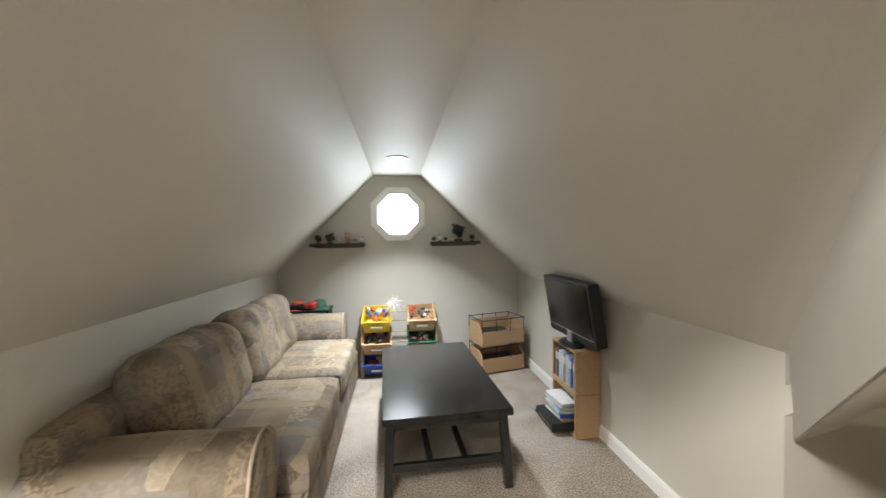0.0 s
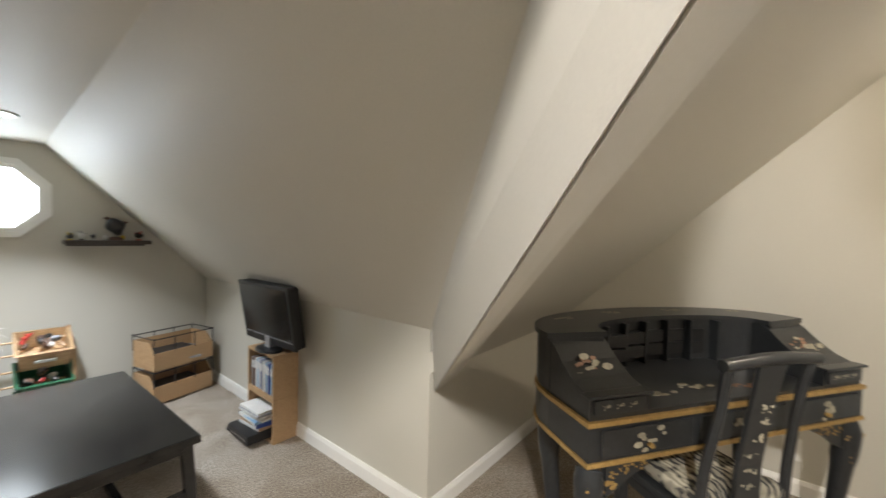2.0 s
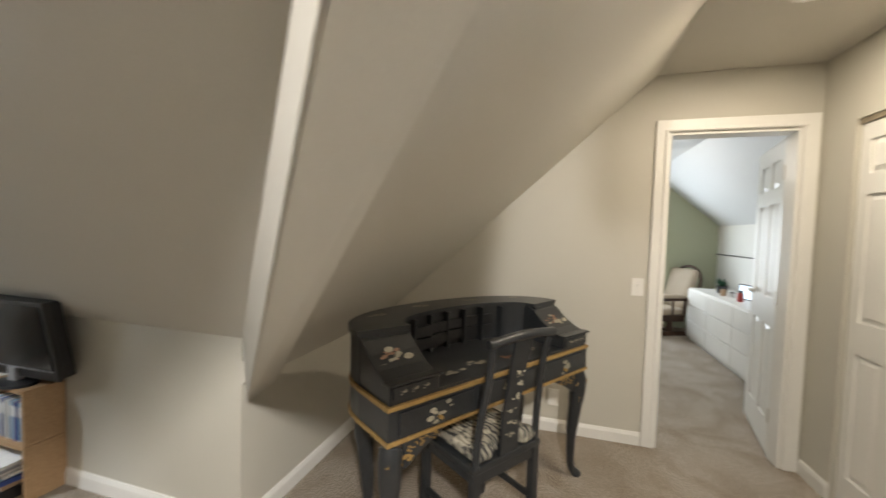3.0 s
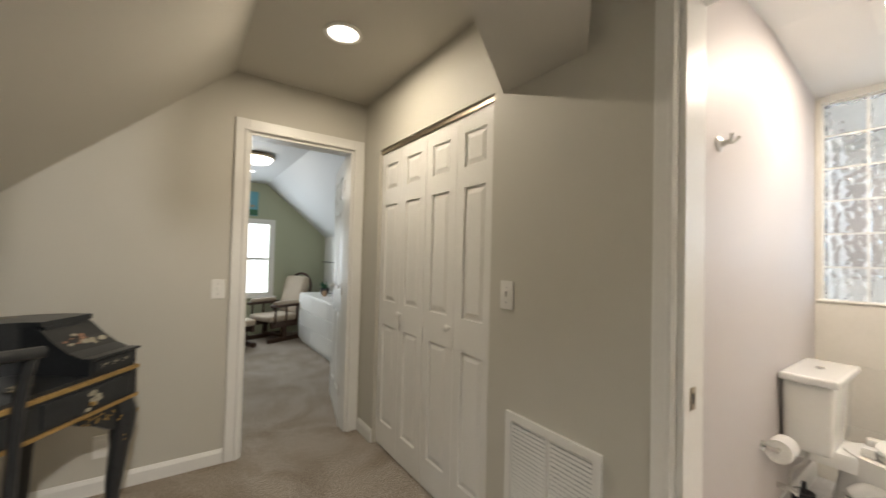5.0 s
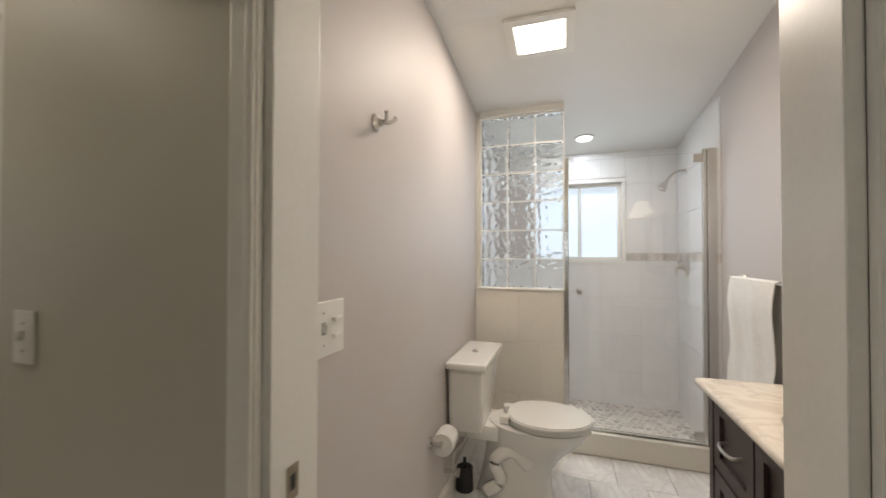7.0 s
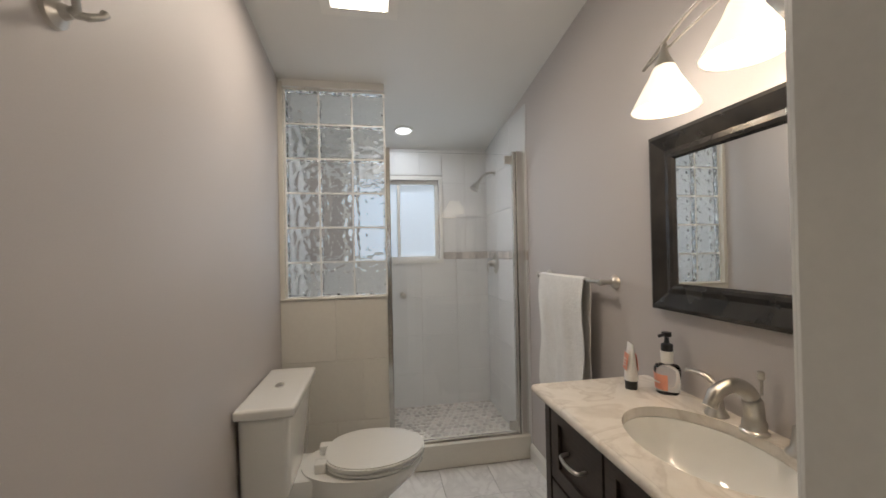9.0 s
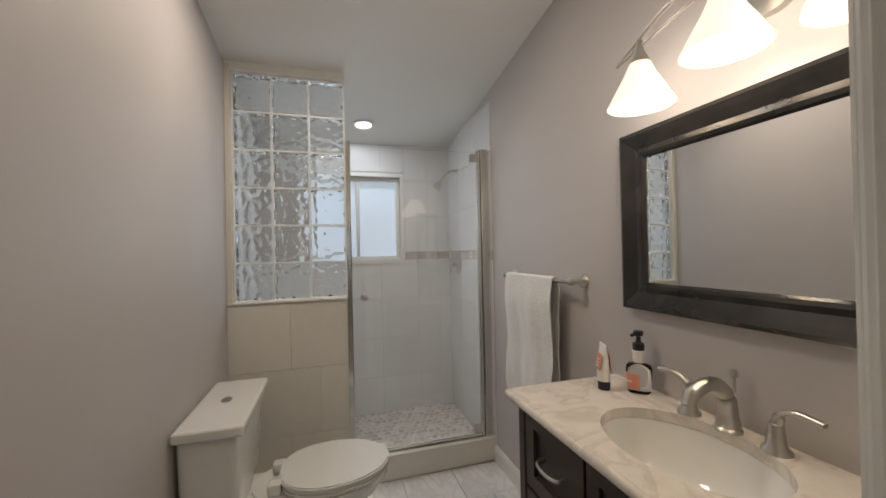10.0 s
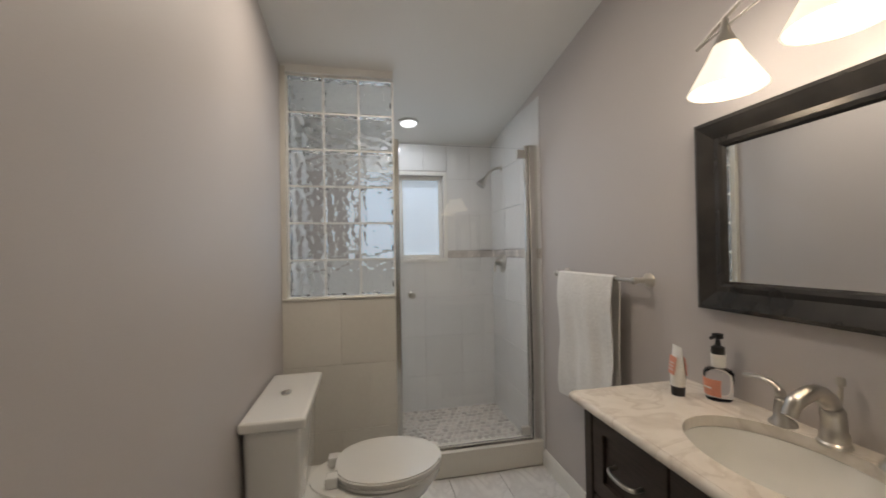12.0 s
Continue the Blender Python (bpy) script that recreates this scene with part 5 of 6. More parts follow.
glider(pose(6.0, -1.72, 0, 0, 0, -65), False)
glider(pose(5.72, -1.10, 0, 0, 0, 20), True)
t = thing("canvas_picture", pose(FX - 0.02, -1.32, 2.03), "square canvas of a pale flower against a blue sky", "picture")
part("canvas", box((-0.012, -0.18, -0.185), (0.012, 0.18, 0.185), 0.003), M_cyan, t)
part("painted_ground", box((-0.0135, -0.175, -0.18), (-0.0122, 0.175, -0.09)), M_gbin, t)
b = bmesh.new()
flower(b, (-0.0125, 0.0, -0.02), (0, -1, 0), (0, 0, 1), 0.11, 5)
part("painted_flower", b, M_cream, t)
t = thing("storage_basket", pose(6.2, -0.95, 0), "dark basket under the bedroom window", "basket")
part("body", lathe([(0.001, 0), (0.13, 0), (0.15, 0.22), (0.14, 0.22), (0.12, 0.02), (0.001, 0.02)]), M_walnut, t, "", True)


# ---------------------------------------------------------------- bathroom
def toilet():
    t = thing("toilet", pose(0.55, -3.265, 0, 0, 0, 180), "white porcelain two-piece toilet with the lid down", "toilet")
    tank = box((0.012, -0.235, 0.37), (0.20, 0.235, 0.705), 0.025, None, 3)
    for v in tank.verts:
        k = (0.705 - v.co.z) / 0.335
        v.co.y *= 1 - 0.10 * k
        v.co.x = 0.012 + (v.co.x - 0.012) * (1 - 0.06 * k)
    tk = part("tank", tank, M_porc, t, "", True)
    part("tank_lid", box((0.006, -0.262, 0.706), (0.222, 0.262, 0.745), 0.014, None, 3), M_porc, t)
    part("flush_button", lathe([(0.022, 0), (0.022, 0.004), (0.018, 0.006), (0.001, 0.006)], 20, None, Matrix.Translation((0.11, 0, 0.745)) @ Matrix.Diagonal((0.85, 1.35, 1, 1))), M_chrome, t, "oval chrome flush button", True)
    b = bmesh.new()
    rings = []
    for z, cx, rx, ry in ((0.0, 0.33, 0.215, 0.115), (0.05, 0.33, 0.20, 0.105), (0.15, 0.34, 0.19, 0.10), (0.24, 0.38, 0.215, 0.13), (0.32, 0.43, 0.26, 0.168), (0.375, 0.455, 0.275, 0.182), (0.392, 0.455, 0.275, 0.182)):
        rings.append([b.verts.new((cx + rx * math.cos(a) * (1.0 if math.cos(a) > 0 else 0.95), ry * math.sin(a), z)) for a in (2 * math.pi * k / 32 for k in range(32))])
    for u, v in zip(rings, rings[1:]):
        for k in range(32):
            b.faces.new((u[k], u[(k + 1) % 32], v[(k + 1) % 32], v[k]))
    b.faces.new(rings[0])
    b.faces.new(rings[-1])
    box((0.03, -0.12, 0.30), (0.30, 0.12, 0.384), 0.02, b)
    part("bowl", b, M_porc, t, "", True)
    part("trapway", sweep(curve_pts([(0.42, 0.105, 0.20), (0.33, 0.118, 0.27), (0.24, 0.112, 0.20), (0.27, 0.105, 0.10), (0.20, 0.10, 0.03)], 6), 0.035, 12), M_porc, t, "", True)
    part("trapway", sweep(curve_pts([(0.42, -0.105, 0.20), (0.33, -0.118, 0.27), (0.24, -0.112, 0.20), (0.27, -0.105, 0.10), (0.20, -0.10, 0.03)], 6), 0.035, 12), M_porc, t, "", True)

    def oval(z0, z1, g):
        pts = []
        for k in range(40):
            a = 2 * math.pi * k / 40
            c, s = math.cos(a), math.sin(a)
            x = 0.50 + (0.235 + g) * c if c > 0 else 0.50 + (0.20 + g) * c
            pts.append((x, (0.180 + g) * (abs(s) ** (1 if c > 0 else 0.75)) * (1 if s > 0 else -1), z0))
        return prism(pts, (0, 0, z1 - z0), None, 0.006)
    part("seat", oval(0.396, 0.416, 0.0), M_porc, t)
    part("seat_lid", oval(0.419, 0.440, 0.004), M_porc, t)
    for y in (-0.075, 0.075):
        part("hinge", box((0.262, y - 0.025, 0.393), (0.312, y + 0.025, 0.436), 0.008), M_porc, t)


toilet()
t = thing("paper_holder", pose(BX1, -2.86, 0.43), "chrome toilet paper holder with a half-used roll", "paper holder")
part("wall_rose", lathe([(0.026, 0), (0.024, 0.01), (0.010, 0.018), (0.010, 0.06)], 18, None, pose(0, 0.07, 0, 0, -90, 0)), M_chrome, t, "", True)
part("spindle", cyl((-0.055, 0.08, 0), (-0.055, -0.075, 0), 0.009, n=14), M_chrome, t)
part("end_cap", lathe([(0.001, 0), (0.016, 0), (0.018, 0.012), (0.001, 0.02)], 16, None, pose(-0.055, -0.07, 0, 90, 0, 0)), M_chrome, t, "", True)
part("paper_roll", lathe([(0.020, -0.052), (0.052, -0.052), (0.053, 0), (0.052, 0.052), (0.020, 0.052)], 28, None, pose(-0.055, 0.0, -0.012, 90, 0, 0)), M_paper, t, "white paper roll", True)
t = thing("water_supply", pose(BX1, -3.02, 0), "chrome shut-off valve and braided hose by the toilet", "valve")
part("valve", cyl((0, 0, 0.18), (-0.07, 0, 0.18), 0.014, n=14), M_chrome, t)
part("handle", lathe([(0.001, 0), (0.022, 0), (0.022, 0.012), (0.001, 0.014)], 14, None, pose(-0.07, 0, 0.18, 0, -90, 0)), M_chrome, t, "", True)
part("hose", sweep(curve_pts([(-0.05, 0, 0.19), (-0.055, -0.01, 0.27), (-0.09, -0.06, 0.31), (-0.10, -0.08, 0.37)], 6), 0.007, 8), M_silver, t, "", True)
t = thing("toilet_brush", pose(0.485, -3.19, 0), "dark toilet brush holder behind the toilet", "toilet brush")
part("holder", lathe([(0.001, 0), (0.05, 0), (0.045, 0.12), (0.038, 0.12), (0.001, 0.11)]), M_black, t, "", True)
part("handle", cyl((0, 0, 0.11), (0, 0, 0.17), 0.010, n=12), M_black, t)

# vanity
VX, VY0, VY1 = -0.535, -2.71, -1.82
t = thing("vanity_cabinet", pose(BX0, -2.262, 0) @ Matrix.Diagonal((0.94, 1, 1, 1)), "dark espresso bathroom vanity with shaker drawers and nickel pulls", "vanity")
part("body", box((0.0, -0.44, 0.09), (0.40, 0.44, 0.66), 0.003), M_espresso, t)
for lo, hi in (((0.0, -0.44), (0.40, -0.42)), ((0.0, 0.42), (0.40, 0.44)), ((0.0, -0.42), (0.015, 0.42)), ((0.385, -0.42), (0.40, 0.42))):
    part("carcass_panel", box((*lo, 0.66), (*hi, 0.828)), M_espresso, t)
part("plinth", box((0.0, -0.42, 0), (0.35, 0.42, 0.09)), M_espresso, t)
for y in (-0.44, 0.405):
    part("corner_post", box((0.40, y, 0.0), (0.425, y + 0.035, 0.828), 0.003), M_espresso, t)
for y0, y1, z0, z1 in ((-0.40, -0.12, 0.585, 0.815), (-0.40, -0.12, 0.345, 0.575), (-0.40, -0.12, 0.105, 0.335), (-0.11, 0.14, 0.105, 0.815), (0.15, 0.40, 0.105, 0.815)):
    f = part("drawer_front" if y1 < 0 else "cabinet_door", holed([(0.402, y0, z0), (0.402, y1, z0), (0.402, y1, z1), (0.402, y0, z1)], [(0.402, y0 + 0.045, z0 + 0.045), (0.402, y1 - 0.045, z0 + 0.045), (0.402, y1 - 0.045, z1 - 0.045), (0.402, y0 + 0.045, z1 - 0.045)], (0.020, 0, 0)), M_espresso, t)
    part("inset_panel", box((0.4015, y0 + 0.045, z0 + 0.045), (0.410, y1 - 0.045, z1 - 0.045)), M_espresso, f)
    cy, cz = (y0 + y1) / 2, (z0 + z1) / 2
    if y1 < 0:
        pts = [(0.412, cy - 0.05, cz), (0.44, cy - 0.045, cz - 0.003), (0.448, cy, cz - 0.005), (0.44, cy + 0.045, cz - 0.003), (0.412, cy + 0.05, cz)]
    else:
        yy = y1 - 0.02 if y0 < 0 else y0 + 0.02
        pts = [(0.42, yy, cz + 0.10), (0.45, yy, cz + 0.145), (0.455, yy, cz + 0.19), (0.45, yy, cz + 0.235), (0.42, yy, cz + 0.28)]
    part("pull", sweep(curve_pts(pts, 6), 0.0055, 10), M_silver, f, "arched nickel pull", True)
ctr = (-0.725, -2.278)
top = thing("vanity_countertop", pose(0, 0, 0), "polished cream marble vanity top with an oval cut-out", "countertop")
ell = [(ctr[0] + 0.150 * math.cos(2 * math.pi * k / 48), ctr[1] + 0.205 * math.sin(2 * math.pi * k / 48)) for k in range(48)]
part("slab", holed([(BX0, VY0 - 0.012, 0.832), (VX + 0.03, VY0 - 0.012, 0.832), (VX + 0.03, VY1, 0.832), (BX0, VY1, 0.832)], [(x, y, 0.832) for x, y in ell], (0, 0, 0.028)), M_counter, top)
part("front_edge", sweep([(VX + 0.03, VY0 - 0.012, 0.846), (VX + 0.03, VY1, 0.846)], 0.0135, 12), M_counter, top, "", True)
part("end_edge", sweep([(BX0, VY0 - 0.012, 0.846), (VX + 0.03, VY0 - 0.012, 0.846)], 0.0135, 12), M_counter, top, "", True)
t = thing("sink", pose(ctr[0], ctr[1], 0.832), "white oval undermount sink basin", "sink")
prof = [(1.06, 0.0), (1.0, -0.002), (0.97, -0.02), (0.90, -0.06), (0.74, -0.105), (0.45, -0.13), (0.12, -0.137), (0.12, -0.145), (0.5, -0.14), (0.8, -0.115), (0.98, -0.06), (1.06, -0.012)]
part("basin", lathe([(0.15 * r_, z_) for r_, z_ in prof], 48, None, Matrix.Diagonal((1, 1.367, 1, 1)), False), M_porc, t, "", True)
part("drain", lathe([(0.001, -0.134), (0.018, -0.134), (0.02, -0.137), (0.001, -0.1372)], 20), M_chrome, t, "", True)
t = thing("faucet", pose(-0.882, -2.29, 0.86), "brushed nickel widespread faucet with two lever handles", "faucet")
part("spout", sweep(curve_pts([(0, 0, 0), (0, 0, 0.05), (0.012, 0, 0.095), (0.055, 0, 0.120), (0.105, 0, 0.105), (0.125, 0, 0.075)], 6), [0.026] * 4 + [0.022] * 6 + [0.019] * 8 + [0.017] * 8 + [0.015] * 5, 16), M_silver, t, "", True)
part("base_ring", lathe([(0.03, 0), (0.03, 0.006), (0.026, 0.01), (0.001, 0.01)]), M_silver, t, "", True)
part("lift_rod", lathe([(0.004, 0.09), (0.004, 0.125), (0.009, 0.13), (0.008, 0.145), (0.001, 0.148)], 12, None, Matrix.Translation((-0.022, 0, 0))), M_silver, t, "", True)
for s in (-1, 1):
    h = part("handle_base", lathe([(0.029, 0), (0.028, 0.006), (0.020, 0.014), (0.016, 0.045), (0.014, 0.06), (0.001, 0.066)], 20, None, Matrix.Translation((0.0, s * 0.104, 0))), M_silver, t, "", True)
    part("lever", sweep(curve_pts([(0, s * 0.104, 0.045), (0, s * 0.114, 0.085), (0.004, s * 0.149, 0.10), (0.006, s * 0.194, 0.095)], 6), [0.012] * 6 + [0.010] * 6 + [0.008] * 7, 12, None, 0.7), M_silver, h, "", True)

t = thing("hand_cream_tube", pose(-0.792, -2.617, 0.86, 0, 0, 70), "white and peach cream tube standing on its black cap", "tube")
part("cap", lathe([(0.001, 0), (0.018, 0), (0.019, 0.028), (0.001, 0.028)], 20), M_black, t, "", True)
b = bmesh.new()
rg = [[b.verts.new((rx * math.cos(a), ry * math.sin(a), z)) for a in (2 * math.pi * k / 20 for k in range(20))] for z, rx, ry in ((0.028, 0.022, 0.020), (0.06, 0.026, 0.018), (0.11, 0.029, 0.011), (0.145, 0.031, 0.002))]
for u, v in zip(rg, rg[1:]):
    for k in range(20):
        b.faces.new((u[k], u[(k + 1) % 20], v[(k + 1) % 20], v[k]))
b.faces.new(rg[0])
b.faces.new(rg[-1])
tb = part("tube", b, M_white, t, "", True)
for s in (-1, 1):
    part("print_panel", prism([(-0.018, s * 0.0182, 0.062), (0.018, s * 0.0182, 0.062), (0.021, s * 0.0115, 0.115), (-0.021, s * 0.0115, 0.115)], (0, s * 0.001, 0)), M_peach, tb, "peach printed panel")
    for z in (0.075, 0.085, 0.095):
        part("print_line", box((-0.012, s * (0.0215 - (z - 0.06) * 0.13) - 0.001, z), (0.012, s * (0.0215 - (z - 0.06) * 0.13) + 0.001, z + 0.003)), M_paper, tb)
t = thing("pump_bottle", pose(-0.88, -2.563, 0.86), "clear lotion bottle with a peach label and black pump", "bottle")
part("bottle", lathe([(0.001, 0), (0.032, 0), (0.034, 0.01), (0.038, 0.075), (0.032, 0.085), (0.016, 0.09), (0.016, 0.10), (0.001, 0.10)], 28), M_glass, t, "", True)
b = lathe([(0.0352, 0.014), (0.0382, 0.062), (0.0388, 0.062), (0.0358, 0.014)], 36, None, None, False)
bmesh.ops.delete(b, geom=[v for v in b.verts if v.co.x < 0.018], context="VERTS")
part("label", b, M_peach, t, "peach label", True)
part("label_text", box((0.0385, -0.012, 0.035), (0.0395, 0.012, 0.039)), M_paper, t)
part("neck_tag", lathe([(0.017, 0.092), (0.019, 0.13), (0.001, 0.13)], 20), M_white, t, "", True)
pm = part("pump", lathe([(0.017, 0.13), (0.017, 0.15), (0.008, 0.155), (0.006, 0.172), (0.014, 0.175), (0.014, 0.188), (0.001, 0.19)], 18), M_black, t, "", True)
part("nozzle", cyl((0, 0, 0.182), (0.035, 0.01, 0.180), 0.005, n=10), M_black, pm)

# mirror and vanity light
MY0, MY1, MZ0, MZ1 = -2.645, -1.83, 1.113, 1.68
t = thing("wall_mirror", pose(BX0, (MY0 + MY1) / 2, (MZ0 + MZ1) / 2), "rectangular wall mirror in a wide black moulded frame", "mirror")
w, h = (MY1 - MY0) / 2, (MZ1 - MZ0) / 2
prof = [(0.0, 0.0), (0.0, 0.030), (0.012, 0.036), (0.028, 0.030), (0.055, 0.018), (0.070, 0.020), (0.080, 0.016), (0.086, 0.008), (0.086, 0.0)]
for k, (a, c) in enumerate((((-w, -h), (w, -h)), ((w, -h), (w, h)), ((w, h), (-w, h)), ((-w, h), (-w, -h)))):
    b = bmesh.new()
    r0, r1 = [], []
    for d, z in prof:
        sx, sy = (1 - d / w), (1 - d / h)
        r0.append(b.verts.new((z + 0.001, a[0] * sx, a[1] * sy)))
        r1.append(b.verts.new((z + 0.001, c[0] * sx, c[1] * sy)))
    for i in range(len(prof) - 1):
        b.faces.new((r0[i], r0[i + 1], r1[i + 1], r1[i]))
    part("frame_rail", b, M_lacq, t)
part("mirror_pane", box((0.004, -w + 0.08, -h + 0.08), (0.008, w - 0.08, h - 0.08)), M_mirror, t, "clear mirror glass")
t = thing("vanity_light", pose(BX0, -2.195, 1.90), "brushed nickel vanity light with three lit frosted glass shades", "wall lamp")
part("backplate", lathe([(0.001, 0.03), (0.04, 0.028), (0.065, 0.015), (0.07, 0.0)], 32, None, pose(0, 0, 0, 0, 90, 0)), M_silver, t, "", True)
part("stem", cyl((0.02, 0, 0), (0.14, 0, 0.01), 0.010, n=12), M_silver, t)
for z0, rr in ((0.035, 0.006), (-0.005, 0.004)):
    part("arched_bar", sweep(curve_pts([(0.14, -0.33, -0.05), (0.145, -0.16, z0 - 0.02), (0.145, 0, z0), (0.145, 0.16, z0 - 0.02), (0.14, 0.33, -0.05)], 8), rr, 10), M_silver, t, "", True)
for y in (-0.24, -0.01, 0.22):
    zz = 0.015 if abs(y) < 0.1 else -0.02
    hld = part("lamp_holder", lathe([(0.001, 0.0), (0.008, 0.0), (0.012, -0.03), (0.028, -0.065), (0.026, -0.065), (0.001, -0.05)], 20, None, Matrix.Translation((0.145, y, zz))), M_silver, t, "", True)
    sh = part("shade", lathe([(0.026, -0.062), (0.040, -0.095), (0.062, -0.135), (0.081, -0.172), (0.086, -0.180), (0.082, -0.180), (0.058, -0.135), (0.036, -0.095), (0.022, -0.062)], 28, None, Matrix.Translation((0.145, y, zz))), M_shade, t, "lit frosted glass shade", True)
    sh.visible_shadow = False

# towel
t = thing("towel_bar", pose(BX0, -3.165, 1.18), "brushed nickel towel bar on the wall", "towel bar")
part("bar", cyl((0.065, -0.30, 0), (0.065, 0.28, 0), 0.008, n=14), M_silver, t)
for y in (-0.30, 0.28):
    part("post", lathe([(0.028, 0), (0.026, 0.008), (0.012, 0.02), (0.010, 0.05), (0.014, 0.06), (0.014, 0.075), (0.001, 0.08)], 20, None, pose(0, y, 0, 0, 90, 0)), M_silver, t, "", True)
t = thing("hand_towel", pose(BX0 + 0.065, -3.205, 1.18), "white textured hand towel folded over the bar", "towel")
b = bmesh.new()
path = [(0.022, -0.60)] + [(0.022 + 0.006 * math.sin(k), -0.60 + 0.0610 * k) for k in range(1, 10)] + [(0.016, 0.008), (0.0, 0.016), (-0.016, 0.008)] + [(-0.022, -0.05 * k) for k in range(1, 10)]
rows = []
for i, (dx, z) in enumerate(path):
    row = []
    for k in range(25):
        u = -0.215 + 0.43 * k / 24
        wv = 0.007 * math.sin(u * 26 + 0.5) + 0.003 * math.sin(u * 60 + z * 8)
        f = min(1, abs(z) * 4)
        row.append(b.verts.new((dx + (wv if dx > 0 else -0.3 * wv) * f + 0.002 * math.sin(z * 160) * f, u * (1 - 0.06 * f), z)))
    rows.append(row)
for u, v in zip(rows, rows[1:]):
    for k in range(24):
        b.faces.new((u[k], u[k + 1], v[k + 1], v[k]))
bmesh.ops.recalc_face_normals(b, faces=b.faces[:])
bmesh.ops.solidify(b, geom=b.faces[:], thickness=0.004)
part("cloth", b, M_towel, t, "", True)

t = thing("robe_hook", pose(BX1, -2.26, 1.738), "brushed nickel double robe hook on the wall", "hook")
part("rose", lathe([(0.030, 0), (0.028, 0.008), (0.014, 0.016), (0.010, 0.03), (0.001, 0.032)], 20, None, pose(0, 0, 0, 0, -90, 0)), M_silver, t, "", True)
for s in (-1, 1):
    part("prong", sweep([(-0.025, 0, 0), (-0.045, s * 0.012, 0.0), (-0.055, s * 0.03, 0.012), (-0.058, s * 0.036, 0.022)], [0.008, 0.007, 0.006, 0.008], 10), M_silver, t, "", True)

# ---------------------------------------------------------------- shower
t = thing("shower_door", pose(0, GY - 0.055, 0), "frameless glass shower door between satin metal posts", "shower door")
part("strike_post", box((-0.075, -0.025, 0.145), (-0.042, 0.025, 1.95), 0.004), M_chrome, t, "satin metal post")
part("hinge_post", box((-0.925, -0.022, 0.145), (-0.872, 0.022, 1.95), 0.004), M_chrome, t, "satin metal post")
part("hinge_channel", box((-0.870, -0.012, 0.145), (-0.852, 0.012, 1.95), 0.003), M_chrome, t)
g = part("glass_panel", box((-0.848, -0.004, 0.165), (-0.082, 0.004, 1.93), 0.001), M_glass, t, "clear glass")
g.visible_shadow = False
part("bottom_sweep", box((-0.848, -0.008, 0.150), (-0.082, 0.008, 0.165)), M_chrome, t)
part("threshold", box((-0.87, -0.02, 0.1455), (-0.076, 0.02, 0.150)), M_chrome, t)
for z in (0.20, 1.895):
    part("pivot_clip", box((-0.852, -0.014, z - 0.025), (-0.80, 0.014, z + 0.025), 0.003), M_silver, t, "dark nickel clip")
for s in (-1, 1):
    part("knob", lathe([(0.010, 0.004), (0.010, 0.018), (0.018, 0.024), (0.018, 0.034), (0.001, 0.036)], 18, None, pose(-0.14, 0, 1.055, -90 * s, 0, 0)), M_silver, t, "", True)
t = thing("shower_sprayer", pose(BX0, -4.41, 1.94), "brushed nickel shower head on a bent arm", "shower head")
part("flange", lathe([(0.03, 0), (0.027, 0.008), (0.012, 0.012), (0.001, 0.012)], 20, None, pose(0, 0, 0, 0, 90, 0)), M_silver, t, "", True)
part("arm", sweep(curve_pts([(0, 0, 0), (0.05, 0, 0.0), (0.10, 0, -0.03), (0.14, 0, -0.08)], 6), 0.010, 10), M_silver, t, "", True)
part("head", lathe([(0.012, 0.02), (0.018, 0.0), (0.036, -0.045), (0.036, -0.055), (0.001, -0.056)], 24, None, pose(0.145, 0, -0.09, 0, -35, 0)), M_silver, t, "", True)
t = thing("shower_valve", pose(BX0, -4.42, 1.215), "round brushed nickel shower valve with a lever", "shower valve")
part("escutcheon", lathe([(0.085, 0), (0.082, 0.008), (0.04, 0.016), (0.026, 0.03), (0.024, 0.06), (0.001, 0.062)], 32, None, pose(0, 0, 0, 0, 90, 0)), M_silver, t, "", True)
part("lever", sweep([(0.055, 0, 0.0), (0.075, 0.02, -0.005), (0.085, 0.05, -0.03), (0.085, 0.06, -0.07)], [0.012, 0.011, 0.009, 0.007], 10), M_silver, t, "", True)

# glass block panel
gb = tagged(new("glass_block_window"), "panel of wavy glass blocks set on the half wall", "glass blocks", "", "structure")
GX0, GZ0, BW, BH = -0.044, 1.0685, 0.1875, 0.2000
blk = mesh_of(box((-BW / 2 + 0.005, -0.038, -BH / 2 + 0.005), (BW / 2 - 0.005, 0.038, BH / 2 - 0.005), 0.008), "block", M_block)
for i in range(3):
    for k in range(6):
        ob = new("block", blk)
        ob.parent = gb
        ob.location = (GX0 + BW * (i + 0.5), GY - 0.055, GZ0 + BH * (k + 0.5))
        ob.visible_shadow = False
for k in range(4):
    part("mortar_joint", box((GX0 + BW * k - 0.0045, GY - 0.088, GZ0), (GX0 + BW * k + 0.0045, GY - 0.022, GZ0 + 6 * BH)), M_white, gb)
for k in range(7):
    part("mortar_joint", box((GX0 + 0.005, GY - 0.087, GZ0 + BH * k - 0.0045), (GX0 + 3 * BW - 0.005, GY - 0.023, GZ0 + BH * k + 0.0045)), M_white, gb)
structure("trim_block_jamb", box((GX0 + 3 * BW + 0.005, GY - 0.11, 1.06), (BX1 - 0.001, GY + 0.006, 2.30)), M_tile, "tile trim beside the glass blocks")
structure("trim_block_head", box((GX0 - 0.002, GY - 0.11, GZ0 + 6 * BH + 0.005), (BX1 - 0.001, GY + 0.004, 2.32)), M_white, "white trim over the glass blocks")
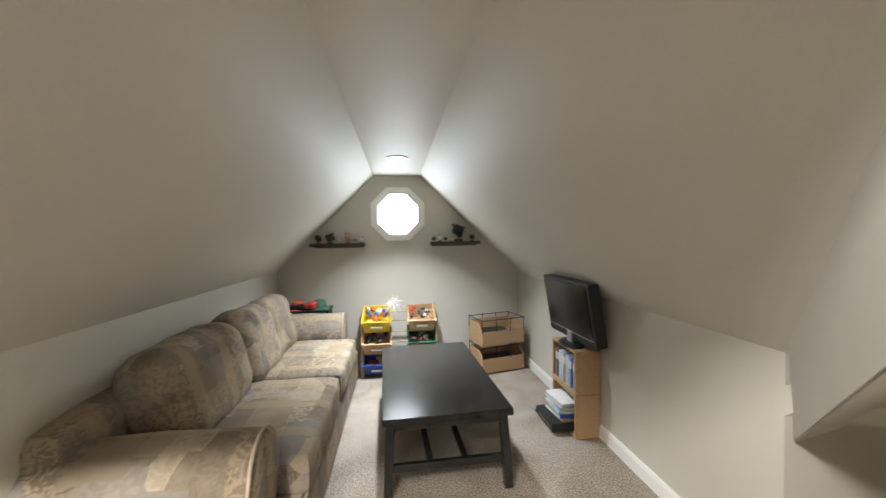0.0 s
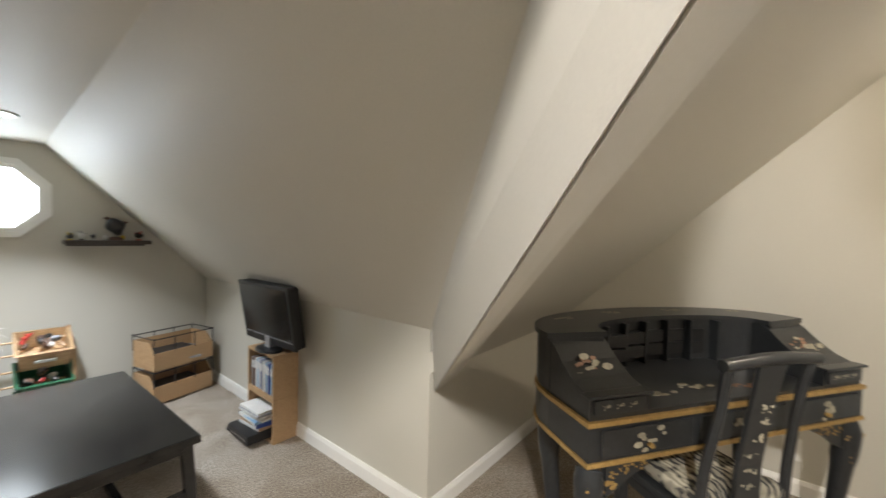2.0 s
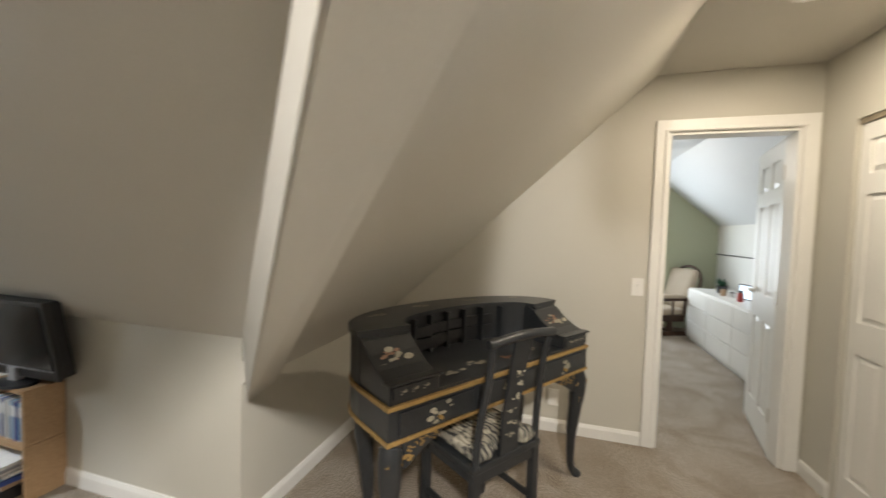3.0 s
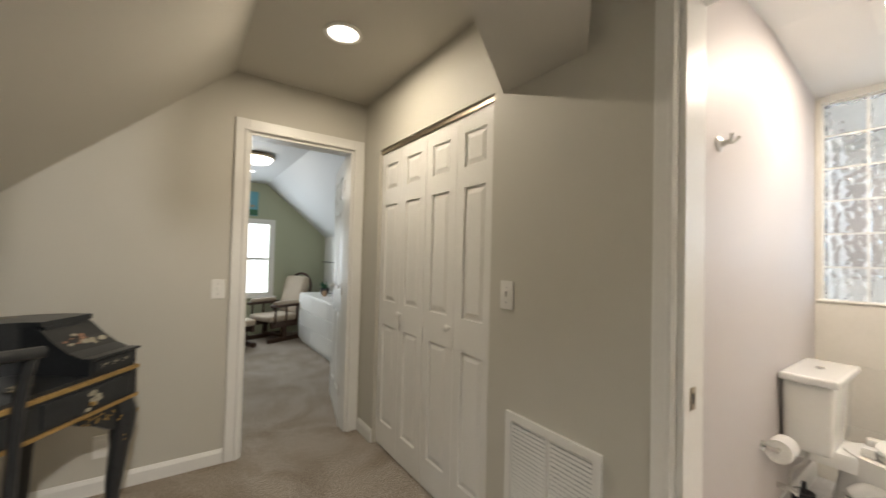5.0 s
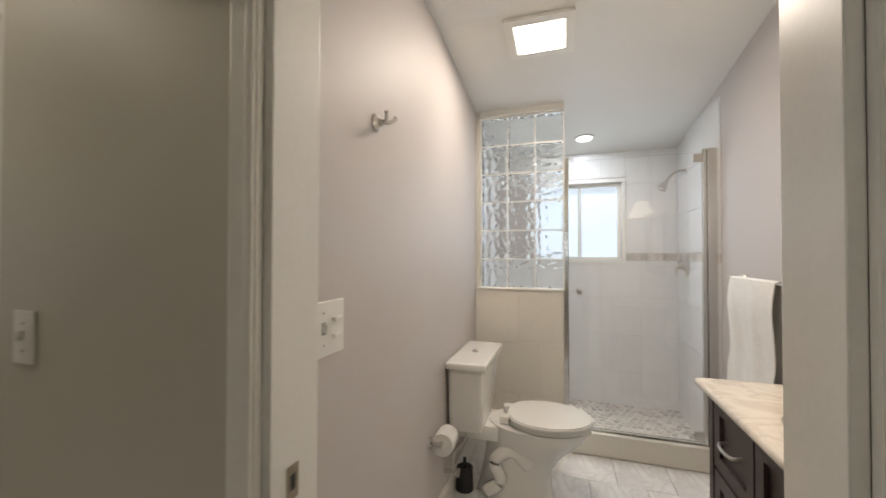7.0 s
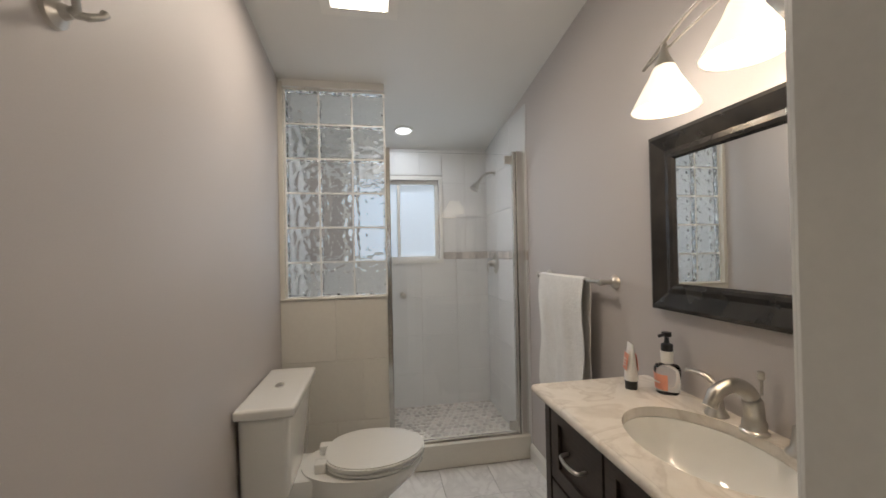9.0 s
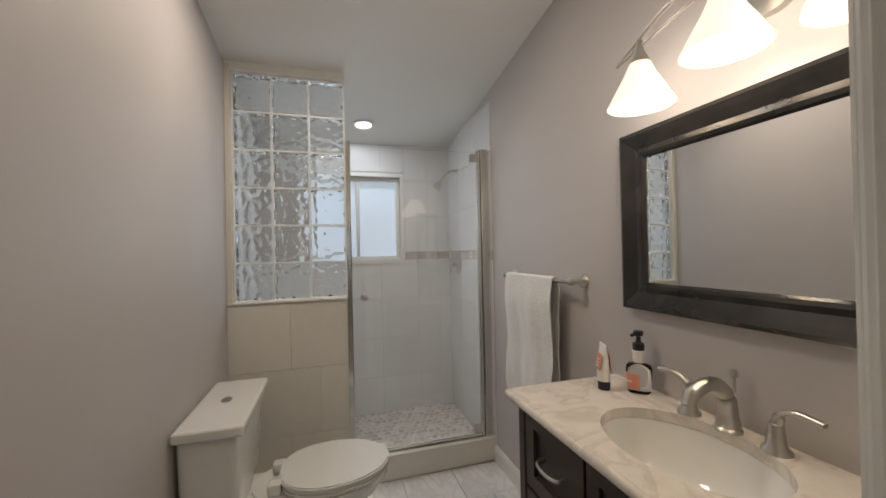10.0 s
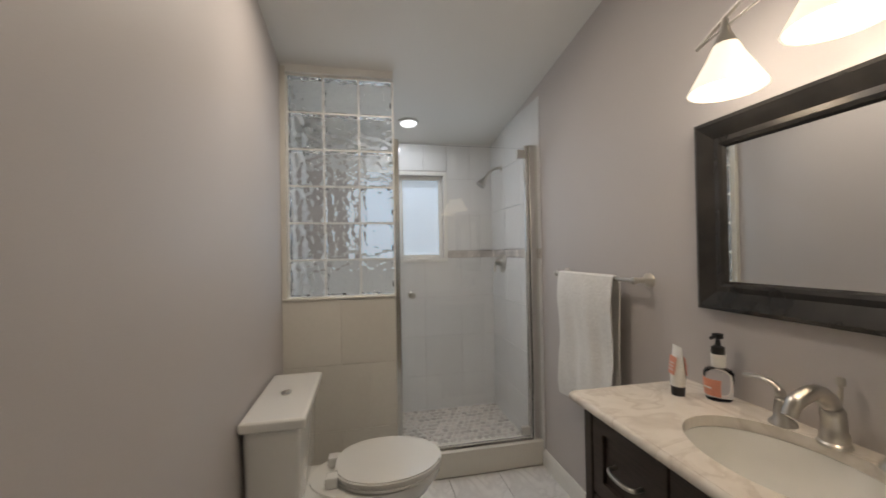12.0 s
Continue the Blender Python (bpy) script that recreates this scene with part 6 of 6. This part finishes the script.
structure("trim_half_wall_cap", box((-0.046, GY - 0.12, 1.0575), (BX1 - 0.001, GY + 0.016, 1.068), 0.003), M_tile, "tile cap of the half wall")


# ---------------------------------------------------------------- tiles
def tiles(parent_name, label, material, origin, u, v, nu, nv, su, sv, t=0.008, gap=0.002, stagger=0.0, name="tile", lim=None):
    """A field of tiles, su by sv, from origin along u and v, proud of the surface by t."""
    o, u, v = Vector(origin), Vector(u), Vector(v)
    n = u.cross(v)
    host = tagged(new(parent_name), label, "", "", "structure")
    cache = {}
    lim = lim or nu * su
    for j in range(nv):
        off = -stagger * su if j % 2 else 0.0
        for i in range(nu + (1 if stagger else 0)):
            a, b = max(0.0, i * su + off), min(lim, (i + 1) * su + off)
            if b - a < 0.02:
                continue
            key = round(b - a, 3)
            if key not in cache:
                w, h = b - a - gap, sv - gap
                cache[key] = mesh_of(box((-w / 2, -h / 2, 0), (w / 2, h / 2, t), 0.0012, None, 1), name, material)
            ob = new(name, cache[key])
            ob.parent = host
            ob.matrix_world = Matrix.Translation(o + u * (a + b) / 2 + v * (j + 0.5) * sv) @ Matrix((u, v, n)).transposed().to_4x4()
    return host


tiles("floor_bath_tiles", "polished white marble floor tiles", M_floortile, (BX0, GY - 0.012, -0.010), (1, 0, 0), (0, 1, 0), 5, 7, 0.30, 0.2855, 0.010, 0.003, 0.5, lim=BX1 - BX0)
tiles("wall_half_tiles", "cream tiles facing the half wall", M_tile, (BX1, GY, 0.0), (-1, 0, 0), (0, 0, 1), 2, 3, 0.30, 0.3515, 0.008, 0.0015, 0.5, lim=BX1 + 0.038)
tiles("wall_half_end_tiles", "cream tiles on the half wall end", M_tile, (-0.04, GY + 0.006, 0.146), (0, -1, 0), (0, 0, 1), 1, 3, 0.116, 0.303, 0.004)
tiles("shower_back_tiles_low", "white shower wall tiles", M_showertile, (BX1, BY1, 0.0), (-1, 0, 0), (0, 0, 1), 5, 4, 0.30, 0.3133, 0.006, 0.0015, lim=BX1 - BX0)
tiles("shower_side_tiles_low", "white shower wall tiles", M_showertile, (BX0, BY1 + 0.006, 0.0), (0, 1, 0), (0, 0, 1), 3, 4, 0.295, 0.313, 0.006, 0.0015, lim=GY - BY1 - 0.006)
tiles("shower_side_tiles_high", "white shower wall tiles", M_showertile, (BX0, BY1 + 0.006, 1.312), (0, 1, 0), (0, 0, 1), 3, 3, 0.295, 0.31, 0.006, 0.0015, lim=GY - BY1 - 0.006)
tiles("shower_side_border", "mosaic border of small stone tiles", M_pebble, (BX0, BY1 + 0.006, 1.254), (0, 1, 0), (0, 0, 1), 18, 1, 0.049, 0.056, 0.007, 0.003, lim=GY - BY1 - 0.006)
tiles("shower_back_border", "mosaic border of small stone tiles", M_pebble, (WX0 - 0.032, BY1, 1.254), (-1, 0, 0), (0, 0, 1), 7, 1, 0.0552, 0.056, 0.007, 0.003)
tiles("shower_back_tiles_high", "white shower wall tiles", M_showertile, (WX0 - 0.032, BY1, 1.312), (-1, 0, 0), (0, 0, 1), 2, 3, 0.1935, 0.293, 0.006, 0.0015)
tiles("shower_back_tiles_top", "white shower wall tiles", M_showertile, (BX1, BY1, 1.962), (-1, 0, 0), (0, 0, 1), 5, 1, 0.30, 0.215, 0.006, 0.0015, lim=1.09)
tiles("shower_east_tiles", "white shower wall tiles", M_showertile, (BX1, GY - 0.115, 0.0), (0, -1, 0), (0, 0, 1), 3, 7, 0.258, 0.31, 0.006, 0.0015)
structure("floor_shower", box((BX0, BY1, -0.01), (BX1, GY - 0.132, 0.035)), M_grout, "grout bed of the shower floor")
host = tagged(new("shower_pebbles"), "grey and white pebble mosaic floor", "", "", "structure")
shapes = []
for k in range(4):
    b = lathe([(0.020, 0), (0.021, 0.004), (0.016, 0.0075), (0.001, 0.0085)], 8)
    for v in b.verts:
        a = math.atan2(v.co.y, v.co.x)
        s = 1 + 0.18 * math.sin(2 * a + k) + 0.1 * math.sin(3 * a + 2 * k)
        v.co.x, v.co.y = v.co.x * s, v.co.y * s
    shapes.append(mesh_of(b, "pebble", M_pebble, True))
r = random.Random(3)
for i in range(21):
    for j in range(14):
        x, y = BX0 + 0.03 + 0.046 * i + 0.023 * (j % 2) + r.uniform(-0.005, 0.005), BY1 + 0.03 + 0.05 * j + r.uniform(-0.005, 0.005)
        ob = new("pebble", shapes[r.randrange(4)])
        ob.parent = host
        ob.matrix_world = pose(x, y, 0.0345, 0, 0, r.uniform(0, 360))
